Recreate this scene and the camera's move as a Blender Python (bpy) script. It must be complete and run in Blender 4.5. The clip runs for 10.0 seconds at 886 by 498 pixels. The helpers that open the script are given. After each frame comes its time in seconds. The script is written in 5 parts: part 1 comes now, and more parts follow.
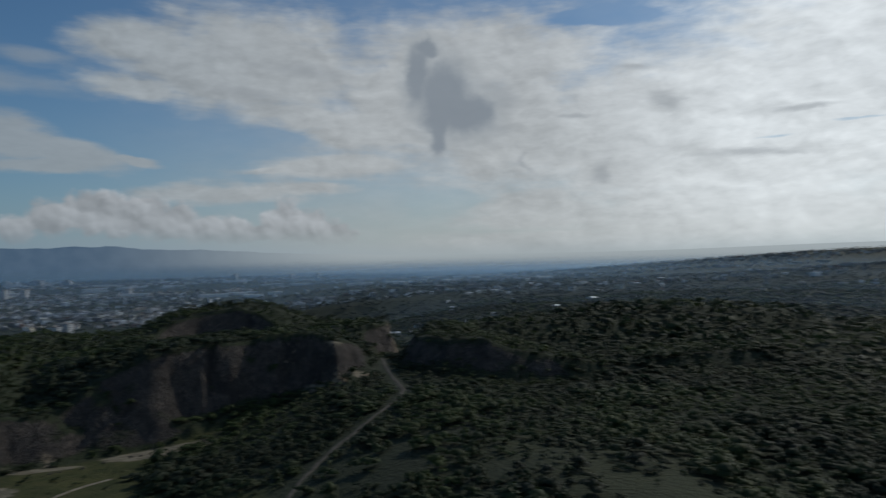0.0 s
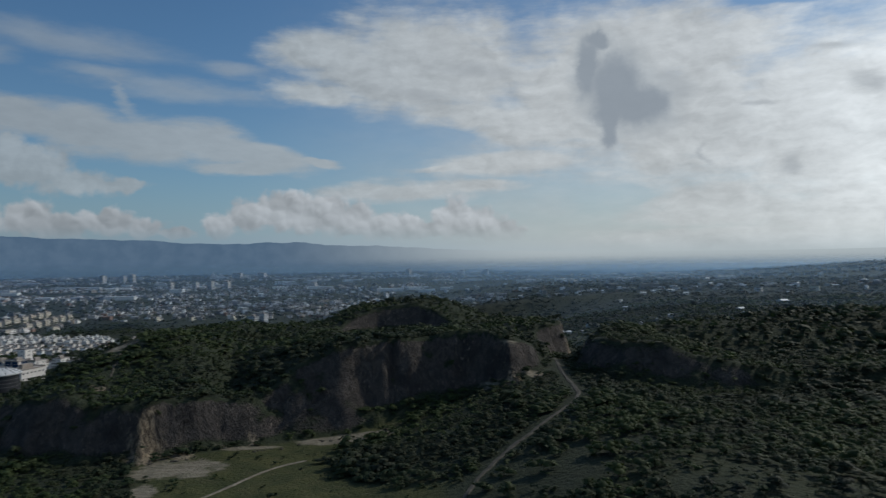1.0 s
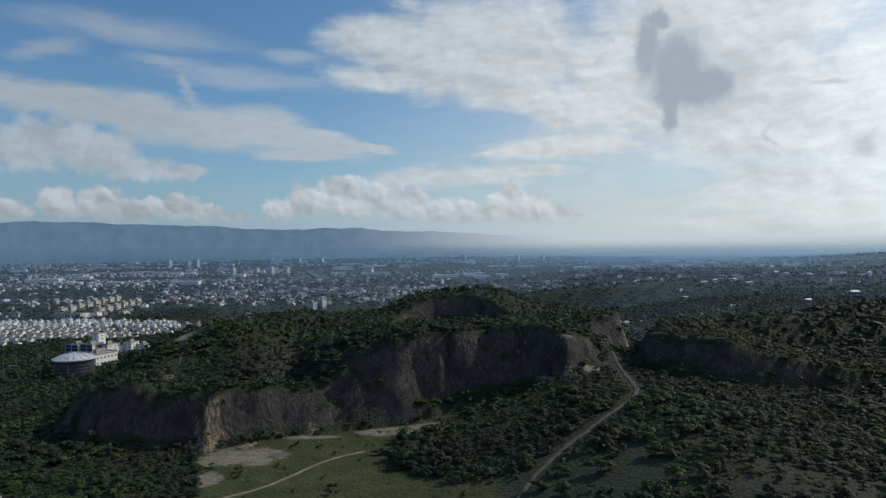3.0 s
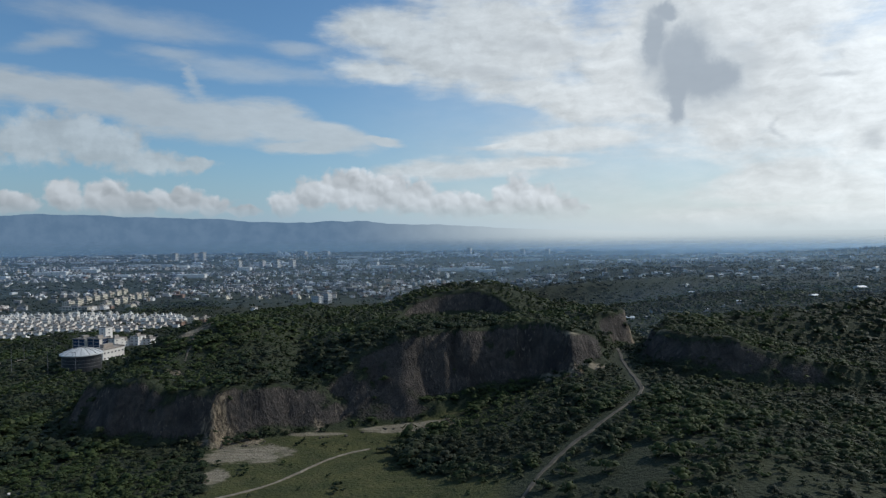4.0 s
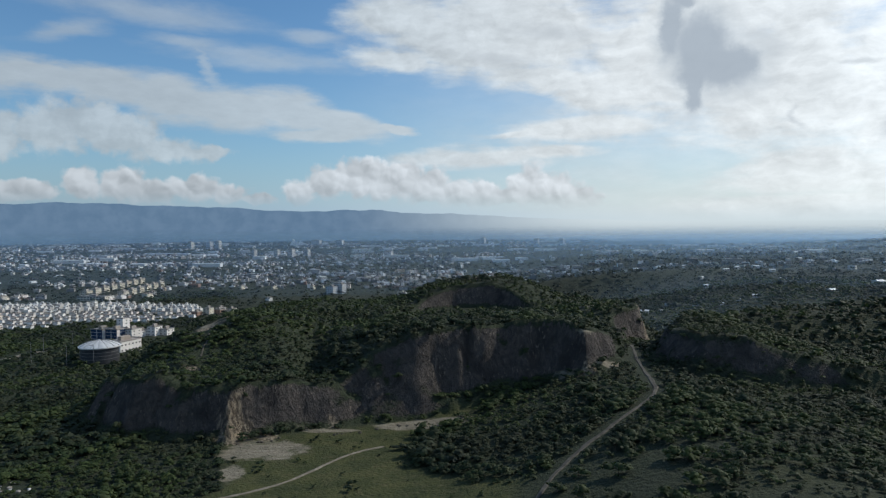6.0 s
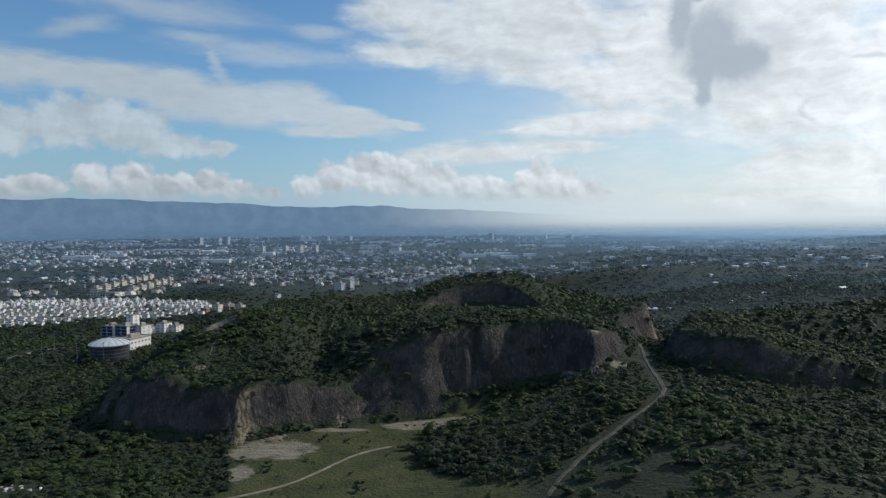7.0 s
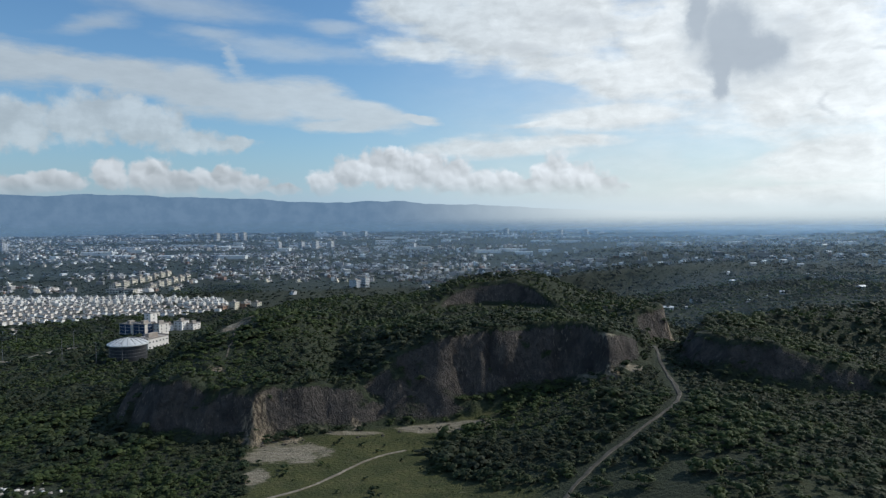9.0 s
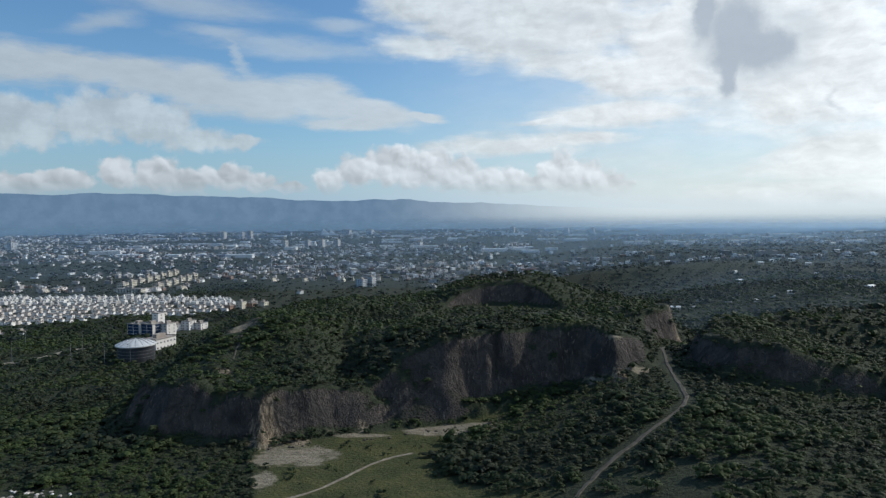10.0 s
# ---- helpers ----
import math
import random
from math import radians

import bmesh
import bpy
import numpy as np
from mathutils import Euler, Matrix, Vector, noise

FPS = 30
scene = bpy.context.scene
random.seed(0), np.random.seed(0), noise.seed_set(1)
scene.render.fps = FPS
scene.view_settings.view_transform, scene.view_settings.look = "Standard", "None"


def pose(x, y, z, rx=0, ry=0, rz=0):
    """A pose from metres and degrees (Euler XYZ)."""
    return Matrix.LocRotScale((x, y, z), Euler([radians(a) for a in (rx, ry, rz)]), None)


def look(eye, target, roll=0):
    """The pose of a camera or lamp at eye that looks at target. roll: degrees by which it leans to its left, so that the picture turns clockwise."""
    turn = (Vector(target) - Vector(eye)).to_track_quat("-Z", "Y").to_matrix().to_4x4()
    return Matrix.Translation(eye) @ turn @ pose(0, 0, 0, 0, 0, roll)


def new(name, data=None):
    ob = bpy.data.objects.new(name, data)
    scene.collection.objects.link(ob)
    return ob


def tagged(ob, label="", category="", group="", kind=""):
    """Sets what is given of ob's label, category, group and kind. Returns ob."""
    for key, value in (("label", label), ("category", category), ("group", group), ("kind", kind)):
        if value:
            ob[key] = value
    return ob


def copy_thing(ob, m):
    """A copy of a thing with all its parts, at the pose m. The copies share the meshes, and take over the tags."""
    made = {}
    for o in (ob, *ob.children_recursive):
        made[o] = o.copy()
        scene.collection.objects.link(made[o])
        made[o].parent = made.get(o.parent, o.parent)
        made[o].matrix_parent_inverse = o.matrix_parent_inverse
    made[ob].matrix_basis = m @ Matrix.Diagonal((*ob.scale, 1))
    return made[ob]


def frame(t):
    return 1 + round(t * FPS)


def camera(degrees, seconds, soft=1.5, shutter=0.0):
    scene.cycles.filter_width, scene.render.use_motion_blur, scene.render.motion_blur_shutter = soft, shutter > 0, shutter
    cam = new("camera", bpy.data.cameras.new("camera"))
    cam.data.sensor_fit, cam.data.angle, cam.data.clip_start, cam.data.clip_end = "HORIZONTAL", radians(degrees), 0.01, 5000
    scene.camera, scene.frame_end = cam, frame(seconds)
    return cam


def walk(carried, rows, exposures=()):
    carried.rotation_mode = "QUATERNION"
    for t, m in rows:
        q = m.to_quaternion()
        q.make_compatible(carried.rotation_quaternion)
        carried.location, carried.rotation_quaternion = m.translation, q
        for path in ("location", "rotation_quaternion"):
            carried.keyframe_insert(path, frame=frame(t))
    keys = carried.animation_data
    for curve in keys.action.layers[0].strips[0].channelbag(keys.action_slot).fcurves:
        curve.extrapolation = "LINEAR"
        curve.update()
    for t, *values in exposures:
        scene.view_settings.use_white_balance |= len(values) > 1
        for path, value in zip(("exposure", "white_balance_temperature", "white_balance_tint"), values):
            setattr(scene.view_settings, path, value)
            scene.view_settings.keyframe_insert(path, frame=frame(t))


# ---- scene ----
cam = camera(64.6, 10.0, soft=1.3, shutter=0.5)
PATH = [
    (0, (3.119, 0.108, 109.083), (3.851, 1.969, 109.105), -1.1),
    (0.5, (1.168, 0.365, 109.888), (1.623, 2.313, 109.908), -0.9),
    (1, (0.139, 0.321, 110.769), (0.410, 2.303, 110.788), -0.7),
    (1.5, (-0.324, 0.140, 111.709), (-0.154, 2.133, 111.719), -0.6),
    (2, (-0.469, -0.073, 112.694), (-0.339, 1.923, 112.698), -0.6),
    (2.5, (-0.466, -0.257, 113.708), (-0.346, 1.739, 113.699), -0.6),
    (4, (-0.353, -0.461, 116.825), (-0.255, 1.536, 116.783), -0.5),
    (4.5, (-0.359, -0.437, 117.861), (-0.270, 1.560, 117.810), -0.5),
    (5, (-0.376, -0.396, 118.888), (-0.297, 1.601, 118.829), -0.5),
    (5.5, (-0.387, -0.352, 119.901), (-0.318, 1.646, 119.834), -0.4),
    (7, (-0.264, -0.289, 122.864), (-0.229, 1.709, 122.777), -0.3),
    (7.5, (-0.175, -0.286, 123.835), (-0.151, 1.712, 123.743), -0.3),
    (8, (-0.083, -0.281, 124.807), (-0.069, 1.717, 124.712), -0.3),
    (8.5, (-0.008, -0.271, 125.788), (-0.004, 1.726, 125.688), -0.3),
    (9, (0.035, -0.263, 126.789), (0.027, 1.734, 126.687), -0.4),
    (9.5, (0.040, -0.278, 127.820), (0.022, 1.720, 127.715), -0.4),
    (10, (0.026, -0.366, 128.896), (0.000, 1.631, 128.788), -0.5),
]
walk(cam, [(t, look(eye, target, roll)) for t, eye, target, roll in PATH],
     exposures=[(0, -0.74), (0.5, -0.62), (1.0, -0.47), (1.5, -0.32), (2.5, -0.12), (4.0, 0.04), (5.5, 0.14), (7.5, 0.22), (10, 0.27)])

# ---- light ----
SUN_AZ, SUN_EL = 68.0, 37.0          # degrees right of the +y heading, and above the horizon
sun = new("sun", bpy.data.lights.new("sun", "SUN"))
sun.data.energy, sun.data.angle, sun.data.color = 2.5, radians(0.6), (1.0, 0.945, 0.84)
sun_way = Vector((math.sin(radians(SUN_AZ)) * math.cos(radians(SUN_EL)),
                  math.cos(radians(SUN_AZ)) * math.cos(radians(SUN_EL)), math.sin(radians(SUN_EL))))
sun.matrix_world = look(sun_way * 800, (0, 0, 0))


class Nodes:
    """Short hand for building node trees."""

    def __init__(self, tree):
        self.tree = tree
        tree.nodes.clear()

    def add(self, kind):
        return self.tree.nodes.new(kind)

    def put(self, socket, value):
        if isinstance(value, bpy.types.NodeSocket):
            self.tree.links.new(value, socket)
        elif value is not None:
            socket.default_value = value

    def math(self, op, a, b=None, c=None, clamp=False):
        n = self.add("ShaderNodeMath")
        n.operation, n.use_clamp = op, clamp
        for i, v in enumerate((a, b, c)):
            self.put(n.inputs[i], v)
        return n.outputs[0]

    def vec(self, op, a, b=None):
        n = self.add("ShaderNodeVectorMath")
        n.operation = op
        self.put(n.inputs[0], a)
        if b is not None:
            self.put(n.inputs[1], b)
        return n.outputs["Value" if op in ("LENGTH", "DOT_PRODUCT", "DISTANCE") else "Vector"]

    def join(self, x, y, z=0.0):
        n = self.add("ShaderNodeCombineXYZ")
        for i, v in enumerate((x, y, z)):
            self.put(n.inputs[i], v)
        return n.outputs[0]

    def split(self, v):
        n = self.add("ShaderNodeSeparateXYZ")
        self.put(n.inputs[0], v)
        return n.outputs

    def noise(self, v, scale, detail=4.0, rough=0.55, colour=False, warp=0.0):
        n = self.add("ShaderNodeTexNoise")
        self.put(n.inputs["Vector"], v)
        n.inputs["Scale"].default_value, n.inputs["Detail"].default_value = scale, detail
        n.inputs["Roughness"].default_value, n.inputs["Distortion"].default_value = rough, warp
        return n.outputs["Color" if colour else "Fac"]

    def ramp(self, v, lo, hi, a=0.0, b=1.0, smooth=True):
        n = self.add("ShaderNodeMapRange")
        n.interpolation_type = "SMOOTHSTEP" if smooth else "LINEAR"
        for i, x in enumerate((v, lo, hi, a, b)):
            self.put(n.inputs[i], x)
        return n.outputs[0]

    def mix(self, f, a, b, mode="MIX"):
        n = self.add("ShaderNodeMix")
        n.data_type, n.blend_type = "RGBA", mode
        self.put(n.inputs[0], f)
        for s, v in ((n.inputs[6], a), (n.inputs[7], b)):
            self.put(s, (*v, 1.0) if isinstance(v, tuple) and len(v) == 3 else v)
        return n.outputs[2]


# ---- sky: blue air with wind-drawn cloud sheets and a low row of cumulus ----
def build_sky():
    world = bpy.data.worlds.new("sky")
    scene.world = world
    world.use_nodes = True
    world.cycles.sampling_method, world.cycles.sample_map_resolution = "MANUAL", 512
    k = Nodes(world.node_tree)
    way = k.add("ShaderNodeTexCoord").outputs["Generated"]
    x, y, z = k.split(way)
    flat = k.math("ARCTAN2", x, y)
    az = k.math("MULTIPLY", flat, 57.2958)
    el = k.math("MULTIPLY", k.math("ARCSINE", z), 57.2958)
    here = k.join(az, el)

    sky = k.add("ShaderNodeTexSky")
    sky.sky_type, sky.sun_disc = "NISHITA", False
    sky.sun_elevation, sky.sun_rotation = radians(SUN_EL), radians(SUN_AZ)
    sky.altitude, sky.air_density, sky.dust_density, sky.ozone_density = 200, 1.0, 0.6, 2.0
    air = k.mix(1.0, sky.outputs[0], (0.056, 0.083, 0.100), "MULTIPLY")

    # cloud shapes as soft ellipses (az, el, half width, half height, tilt), torn and curled by noise
    sheet = [(-32.9, 10.45, 5.5, 1.66, -2), (-28.4, 10.49, 4.75, 1.43, -4), (-23.8, 10.1, 5.08, 1.44, -7), (-18.9, 9.37, 5.39, 2.03, -9), (-14.8, 8.83, 5.13, 2, -8),
            (-10.5, 8.88, 4.81, 1.84, -12), (-6.5, 7.86, 4.41, 1.22, -10), (-7.9, 7.04, 4.87, 0.66, 0), (-2.4, 7.49, 2.24, 0.39, -6)]
    bank = [(-31.8, 6.51, 4.59, 2.23, 0), (-27.8, 6.95, 3.67, 2, 0), (-25, 7.47, 2.97, 1.78, 0), (-22.4, 6.55, 3.08, 1.84, -8), (-19.5, 5.7, 3.18, 1.06, -4),
            (-16.5, 5.48, 1.97, 0.65, 0)]
    veil = [(-20.7, 15.57, 8.54, 1.06, -3), (-26.3, 13.74, 3.41, 0.68, 14), (-12.6, 12.86, 7.89, 0.88, -3), (-17, 12.28, 2.33, 0.47, -55),
        (-18, 13.64, 2.93, 0.59, 0), (-8.6, 14.46, 3.14, 0.63, -4)]
    right = [(-1.4, 16.02, 5.07, 1.93, 0), (-1.9, 12.91, 4.14, 1.01, -5), (3.1, 14.32, 6.93, 2.77, -8), (7.7, 15.28, 9.18, 4.59, -5), (10.4, 11.25, 6.37, 1.18, -6),
             (14.4, 10.3, 5.36, 2.23, -5), (12.6, 7.39, 6.76, 0.99, 3), (7.7, 6.99, 2.75, 0.32, 0), (19.1, 12.56, 7.35, 6.06, 0), (27.1, 10.27, 9.18, 5.99, 0),
             (29.8, 3.62, 7.33, 1.93, 0), (24.8, 15.65, 12.3, 3.69, 0), (36.8, 8.89, 10.35, 7.24, 0), (30.5, 0.96, 11.46, 1.3, 0), (4, 5.33, 7.85, 0.92, 2),
             (10.6, 5.71, 3.64, 0.5, 0), (44, 9, 14, 9, 0), (54, 12, 14, 12, 0), (44, 3, 16, 3, 0)]
    heap = [(-31.9, 2.16, 2.39, 0.87, 0), (-29, 2.4, 2.31, 0.84, 0), (-25.5, 3.06, 1.41, 1.24, 0), (-22.9, 2.98, 1.83, 1.37, 0), (-21, 2.42, 2.1, 1.13, 0),
            (-17.8, 2.74, 1.93, 1.07, 0), (-15.1, 2.37, 1.68, 0.9, 0), (-13, 2.02, 1.51, 0.61, 0), (-9.7, 2.55, 1.44, 1.13, 0), (-7.9, 3.23, 1.97, 1.45, 0),
            (-5.4, 3.69, 2.62, 1.68, 0), (-2.5, 3.45, 3.17, 1.79, 0), (0.3, 2.98, 3.19, 1.48, 0), (3.5, 2.49, 3.19, 1.28, 0), (6.3, 2.1, 2.64, 0.74, 0),
            (9, 2.98, 2.21, 1.78, 0), (11, 2.49, 2.09, 1.56, 0), (12.8, 2.01, 1.86, 0.93, 0)]
    dark = [(21.7, 12.98, 2.86, 3.49, -8), (23.2, 11.51, 3.15, 2.4, 0), (19.6, 14.58, 1.23, 3.23, -6), (21.2, 9.9, 1.0, 2.3, -4), (21.3, 11.2, 1.6, 1.9, 0), (20.5, 16.59, 1.34, 1.07, 0),
            (24.5, 11.72, 1.72, 1.54, 0)]
    dull = [(26, 12.77, 2.43, 1.21, -20), (10.4, 14.75, 4.1, 0.82, -5), (5.9, 13.2, 3.69, 0.74, -8), (26.4, 10.34, 2.01, 0.81, 0),
        (34.1, 6.48, 1.52, 0.8, 30), (28.6, 7.38, 0.46, 1.01, 0), (39.2, 11.62, 1.72, 0.86, 0), (32, 11.02, 1.35, 0.27, 0),
        (36.9, 14.43, 2.63, 0.35, -4), (49.2, 10.22, 2.32, 0.31, 0), (45.4, 7.32, 4.85, 0.4, 0), (23.2, 1.8, 1.39, 0.28, 0)]
    gaps = [(1.7, 9.09, 4.39, 1.94, -6), (7.9, 9.52, 4.82, 0.83, -2), (17.7, 4.41, 6.12, 1.31, 0), (22.2, 4.34, 2.53, 1.09, 0), (-7.8, 11.43, 3.61, 1.35, 0),
            (34.9, 18.34, 4.89, 0.89, 0), (52, 9.12, 2.96, 0.26, 0), (46.2, 8.3, 3.21, 0.28, 0)]

    def ellipses(list_, at):
        best = None
        for cx, cy, rx, ry, tilt in list_:
            if best is not None:    # one after the other, so that few values are held at a time
                link = k.add("ShaderNodeVectorMath")
                link.operation = "MULTIPLY_ADD"
                k.put(link.inputs[0], best)
                link.inputs[1].default_value = (1e-7, 1e-7, 0)
                k.put(link.inputs[2], at)
                at = link.outputs[0]
            m = k.add("ShaderNodeMapping")
            m.vector_type = "TEXTURE"
            k.put(m.inputs["Vector"], at)
            m.inputs["Location"].default_value = (cx, cy, 0)
            m.inputs["Rotation"].default_value = (0, 0, radians(tilt))
            m.inputs["Scale"].default_value = (rx, ry, 1)
            d = k.math("SUBTRACT", 1.0, k.vec("LENGTH", m.outputs[0]))
            best = d if best is None else k.math("SMOOTH_MAX", best, d, 0.2)
        return best

    def swirl(at, scale, detail, rough):
        u, v = k.noise(at, scale, detail, rough), k.noise(k.vec("ADD", at, (31.7, 12.3, 0.0)), scale, detail, rough)
        return k.join(k.math("SUBTRACT", u, 0.5), k.math("SUBTRACT", v, 0.5))

    def flow(at, fx, fy):
        return k.vec("MULTIPLY", at, (fx, fy, 1.0))

    def curls(at, scale):
        """Rounded cauliflower lumps, about -0.5..0.5."""
        n = k.add("ShaderNodeTexVoronoi")
        n.voronoi_dimensions, n.feature = "2D", "F1"
        k.put(n.inputs["Vector"], at)
        n.inputs["Scale"].default_value = scale
        return k.math("SUBTRACT", 0.5, n.outputs["Distance"])

    def puffs(list_, at):
        """Depth into heaped cloud: ellipses broken into lumps within lumps."""
        bent = k.vec("ADD", at, k.vec("MULTIPLY", swirl(at, 0.7, 3, 0.5), (1.1, 0.9, 0)))
        e = ellipses(list_, bent)
        e = k.math("ADD", e, k.math("MULTIPLY", curls(bent, 0.48), 0.50))
        e = k.math("ADD", e, k.math("MULTIPLY", curls(bent, 1.2), 0.22))
        return k.math("ADD", e, k.math("MULTIPLY", k.math("SUBTRACT", k.noise(at, 2.2, 5, 0.6), 0.5), 0.40))

    def sheets(list_, at, fine_amount):
        """Depth into wind-drawn cloud."""
        bent = k.vec("ADD", at, k.vec("MULTIPLY", swirl(flow(at, 0.30, 1.0), 0.42, 6, 0.58), (5.0, 1.7, 0)))
        e = ellipses(list_, bent)
        return k.math("ADD", e, k.math("MULTIPLY", k.math("SUBTRACT", k.noise(flow(at, 0.30, 1.0), 1.3, 7, 0.62), 0.5), fine_amount))

    def lit(at, scale, reach):
        """Which side of each lump is turned to the light at the upper right."""
        bent = k.vec("ADD", at, k.vec("MULTIPLY", swirl(at, 0.7, 3, 0.5), (1.1, 0.9, 0)))
        ahead = k.vec("ADD", bent, (reach * 0.7, reach, 0.0))
        return k.math("SUBTRACT", curls(bent, scale), curls(ahead, scale))

    e_sheet = sheets(sheet, here, 0.55)
    a_sheet = k.math("MULTIPLY", k.ramp(e_sheet, -0.12, 0.50), 0.82)
    e_bank = k.math("ADD", puffs(bank, here), -0.05)
    a_bank = k.math("MULTIPLY", k.ramp(e_bank, -0.10, 0.42), 0.80)
    e_veil = sheets(veil, here, 0.8)
    a_veil = k.math("MULTIPLY", k.ramp(e_veil, -0.35, 0.9), 0.50)
    e_gap = ellipses(gaps, k.vec("ADD", here, k.vec("MULTIPLY", swirl(flow(here, 0.3, 1.0), 0.4, 6, 0.6), (6.0, 1.8, 0))))

    def mass(list_, at):
        e = sheets(list_, at, 0.75)
        return k.math("ADD", e, k.math("MULTIPLY", curls(k.vec("ADD", at, k.vec("MULTIPLY", swirl(at, 0.3, 5, 0.6), (4.5, 3.0, 0))), 0.36), 0.22))

    e_right = mass(right, here)
    soft_at = k.vec("ADD", flow(here, 0.55, 1.0), k.vec("MULTIPLY", swirl(here, 0.25, 4, 0.55), (2.0, 2.0, 0)))
    r_right = k.math("MULTIPLY", k.math("SUBTRACT", k.noise(soft_at, 0.42, 6, 0.58), k.noise(k.vec("ADD", soft_at, (0.35, 0.5, 0.0)), 0.42, 6, 0.58)), 0.8)
    a_right = k.math("MULTIPLY", k.ramp(k.math("SUBTRACT", e_right, k.math("MULTIPLY", k.ramp(e_gap, -0.1, 0.9), 0.8)), -0.30, 0.50), 0.93)
    e_heap = puffs(heap, here)
    r_heap = k.math("ADD", k.math("MULTIPLY", lit(here, 0.48, 0.5), 0.45), k.math("MULTIPLY", lit(here, 1.2, 0.22), 0.22))
    a_heap = k.math("MULTIPLY", k.math("MULTIPLY", k.ramp(e_heap, -0.05, 0.34), 0.92), k.ramp(el, 0.8, 2.6, 0.15, 1.0))
    e_dark = ellipses(dark, k.vec("ADD", here, k.vec("MULTIPLY", swirl(here, 0.6, 6, 0.6), (1.8, 1.8, 0))))
    a_dark = k.math("MULTIPLY", k.ramp(k.math("ADD", e_dark, k.math("MULTIPLY", k.math("SUBTRACT", k.noise(here, 1.6, 6, 0.62), 0.5), 0.65)), -0.48, 0.50), 0.90)
    e_dull = sheets(dull, here, 1.0)
    a_dull = k.math("MULTIPLY", k.ramp(e_dull, -0.2, 0.9), 0.6)
    stretch = flow(here, 0.35, 1.0)

    # broken cloud goes on out of view, darker and bluer to tune ambient light
    plane = k.join(k.math("DIVIDE", x, k.math("MAXIMUM", z, 0.08)), k.math("DIVIDE", y, k.math("MAXIMUM", z, 0.08)))
    rest = k.ramp(k.noise(plane, 0.8, 6, 0.6), 0.44, 0.66, 0.0, 0.7)
    side = k.math("MAXIMUM", k.ramp(el, 17.5, 24.0), k.ramp(k.math("ABSOLUTE", k.math("SUBTRACT", az, 11.0)), 44.0, 56.0))
    a_rest = k.math("MULTIPLY", rest, side)

    # the brighter half of the sky is the half with the sun behind its clouds
    glow = k.math("ADD", k.ramp(az, -30.0, 34.0, 0.46, 0.73), k.ramp(az, 27.0, 48.0, 0.0, 0.46))
    mottle = k.math("ADD", k.math("MULTIPLY", k.noise(stretch, 0.3, 5, 0.6), 0.36), k.math("MULTIPLY", k.noise(stretch, 1.3, 5, 0.65), 0.30))
    tone = k.mix(k.ramp(az, -15.0, 20.0), (0.87, 0.985, 1.07), (0.925, 0.985, 1.02))
    thin = k.vec("MULTIPLY", tone, k.math("MULTIPLY", glow, k.math("ADD", 0.66, mottle)))
    thick = k.vec("MULTIPLY", tone, k.math("MULTIPLY", glow, k.math("MINIMUM", k.math("ADD", k.math("ADD", 0.70, mottle), k.math("MAXIMUM", r_right, -0.22)), 1.3)))
    lump = k.math("ADD", k.math("ADD", 0.80, k.math("MAXIMUM", k.math("MINIMUM", r_heap, 0.26), -0.24)), k.math("MULTIPLY", k.ramp(e_heap, 0.1, 0.7), -0.06))
    lift = k.ramp(el, 0.6, 3.4, 0.74, 1.12)
    heaped = k.vec("MULTIPLY", k.join(0.92, 0.98, 1.05), k.math("MULTIPLY", k.math("MULTIPLY", k.ramp(az, -30.0, 38.0, 0.60, 0.82), lump), lift))
    damp = k.mix(k.ramp(az, -15.0, 22.0), (0.64, 0.90, 1.16), (0.82, 0.955, 1.02))
    haze = k.vec("MULTIPLY", damp, k.math("ADD", k.ramp(az, -30.0, 25.0, 0.40, 0.66), k.ramp(az, 30.0, 52.0, 0.0, 0.12)))

    col = air
    col = k.mix(k.math("MULTIPLY", k.math("POWER", 2.718, k.math("MULTIPLY", k.math("MAXIMUM", el, 0.0), -0.20)), 0.95), col, haze)
    col = k.mix(a_rest, col, (0.21, 0.29, 0.415))
    col = k.mix(a_veil, col, thin)
    col = k.mix(a_sheet, col, thin)
    col = k.mix(a_bank, col, k.vec("MULTIPLY", thin, k.math("ADD", 0.90, k.math("MULTIPLY", k.ramp(k.noise(here, 0.45, 5, 0.55), 0.35, 0.7), 0.28))))
    film = k.math("MULTIPLY", k.math("MULTIPLY", k.ramp(az, -12.0, 16.0), k.ramp(el, 20.0, 6.0, 0.15, 0.55)), k.ramp(k.noise(stretch, 0.4, 5, 0.6), 0.25, 0.7, 0.6, 1.0))
    col = k.mix(film, col, thin)
    col = k.mix(a_right, col, thick)
    col = k.mix(k.math("MULTIPLY", a_dull, a_right), col, (0.44, 0.49, 0.54))
    col = k.mix(a_dark, col, k.mix(k.ramp(e_dark, 0.0, 0.6), (0.54, 0.60, 0.65), (0.34, 0.40, 0.47)))
    col = k.mix(a_heap, col, heaped)
    low = k.math("POWER", 2.718, k.math("MULTIPLY", k.math("MAXIMUM", el, 0.0), -0.55))
    col = k.mix(k.math("MULTIPLY", low, 0.85), col, k.mix(k.ramp(el, 0.3, 2.0), haze, k.vec("MULTIPLY", haze, (1.12, 1.06, 1.0))))

    out = k.add("ShaderNodeOutputWorld")
    bg = k.add("ShaderNodeBackground")
    k.put(bg.inputs[0], col)
    bg.inputs[1].default_value = 1.0
    k.put(out.inputs[0], bg.outputs[0])


build_sky()


# ---- shapes ----
RNG = np.random.default_rng(7)
LATTICE = RNG.random((256, 256))


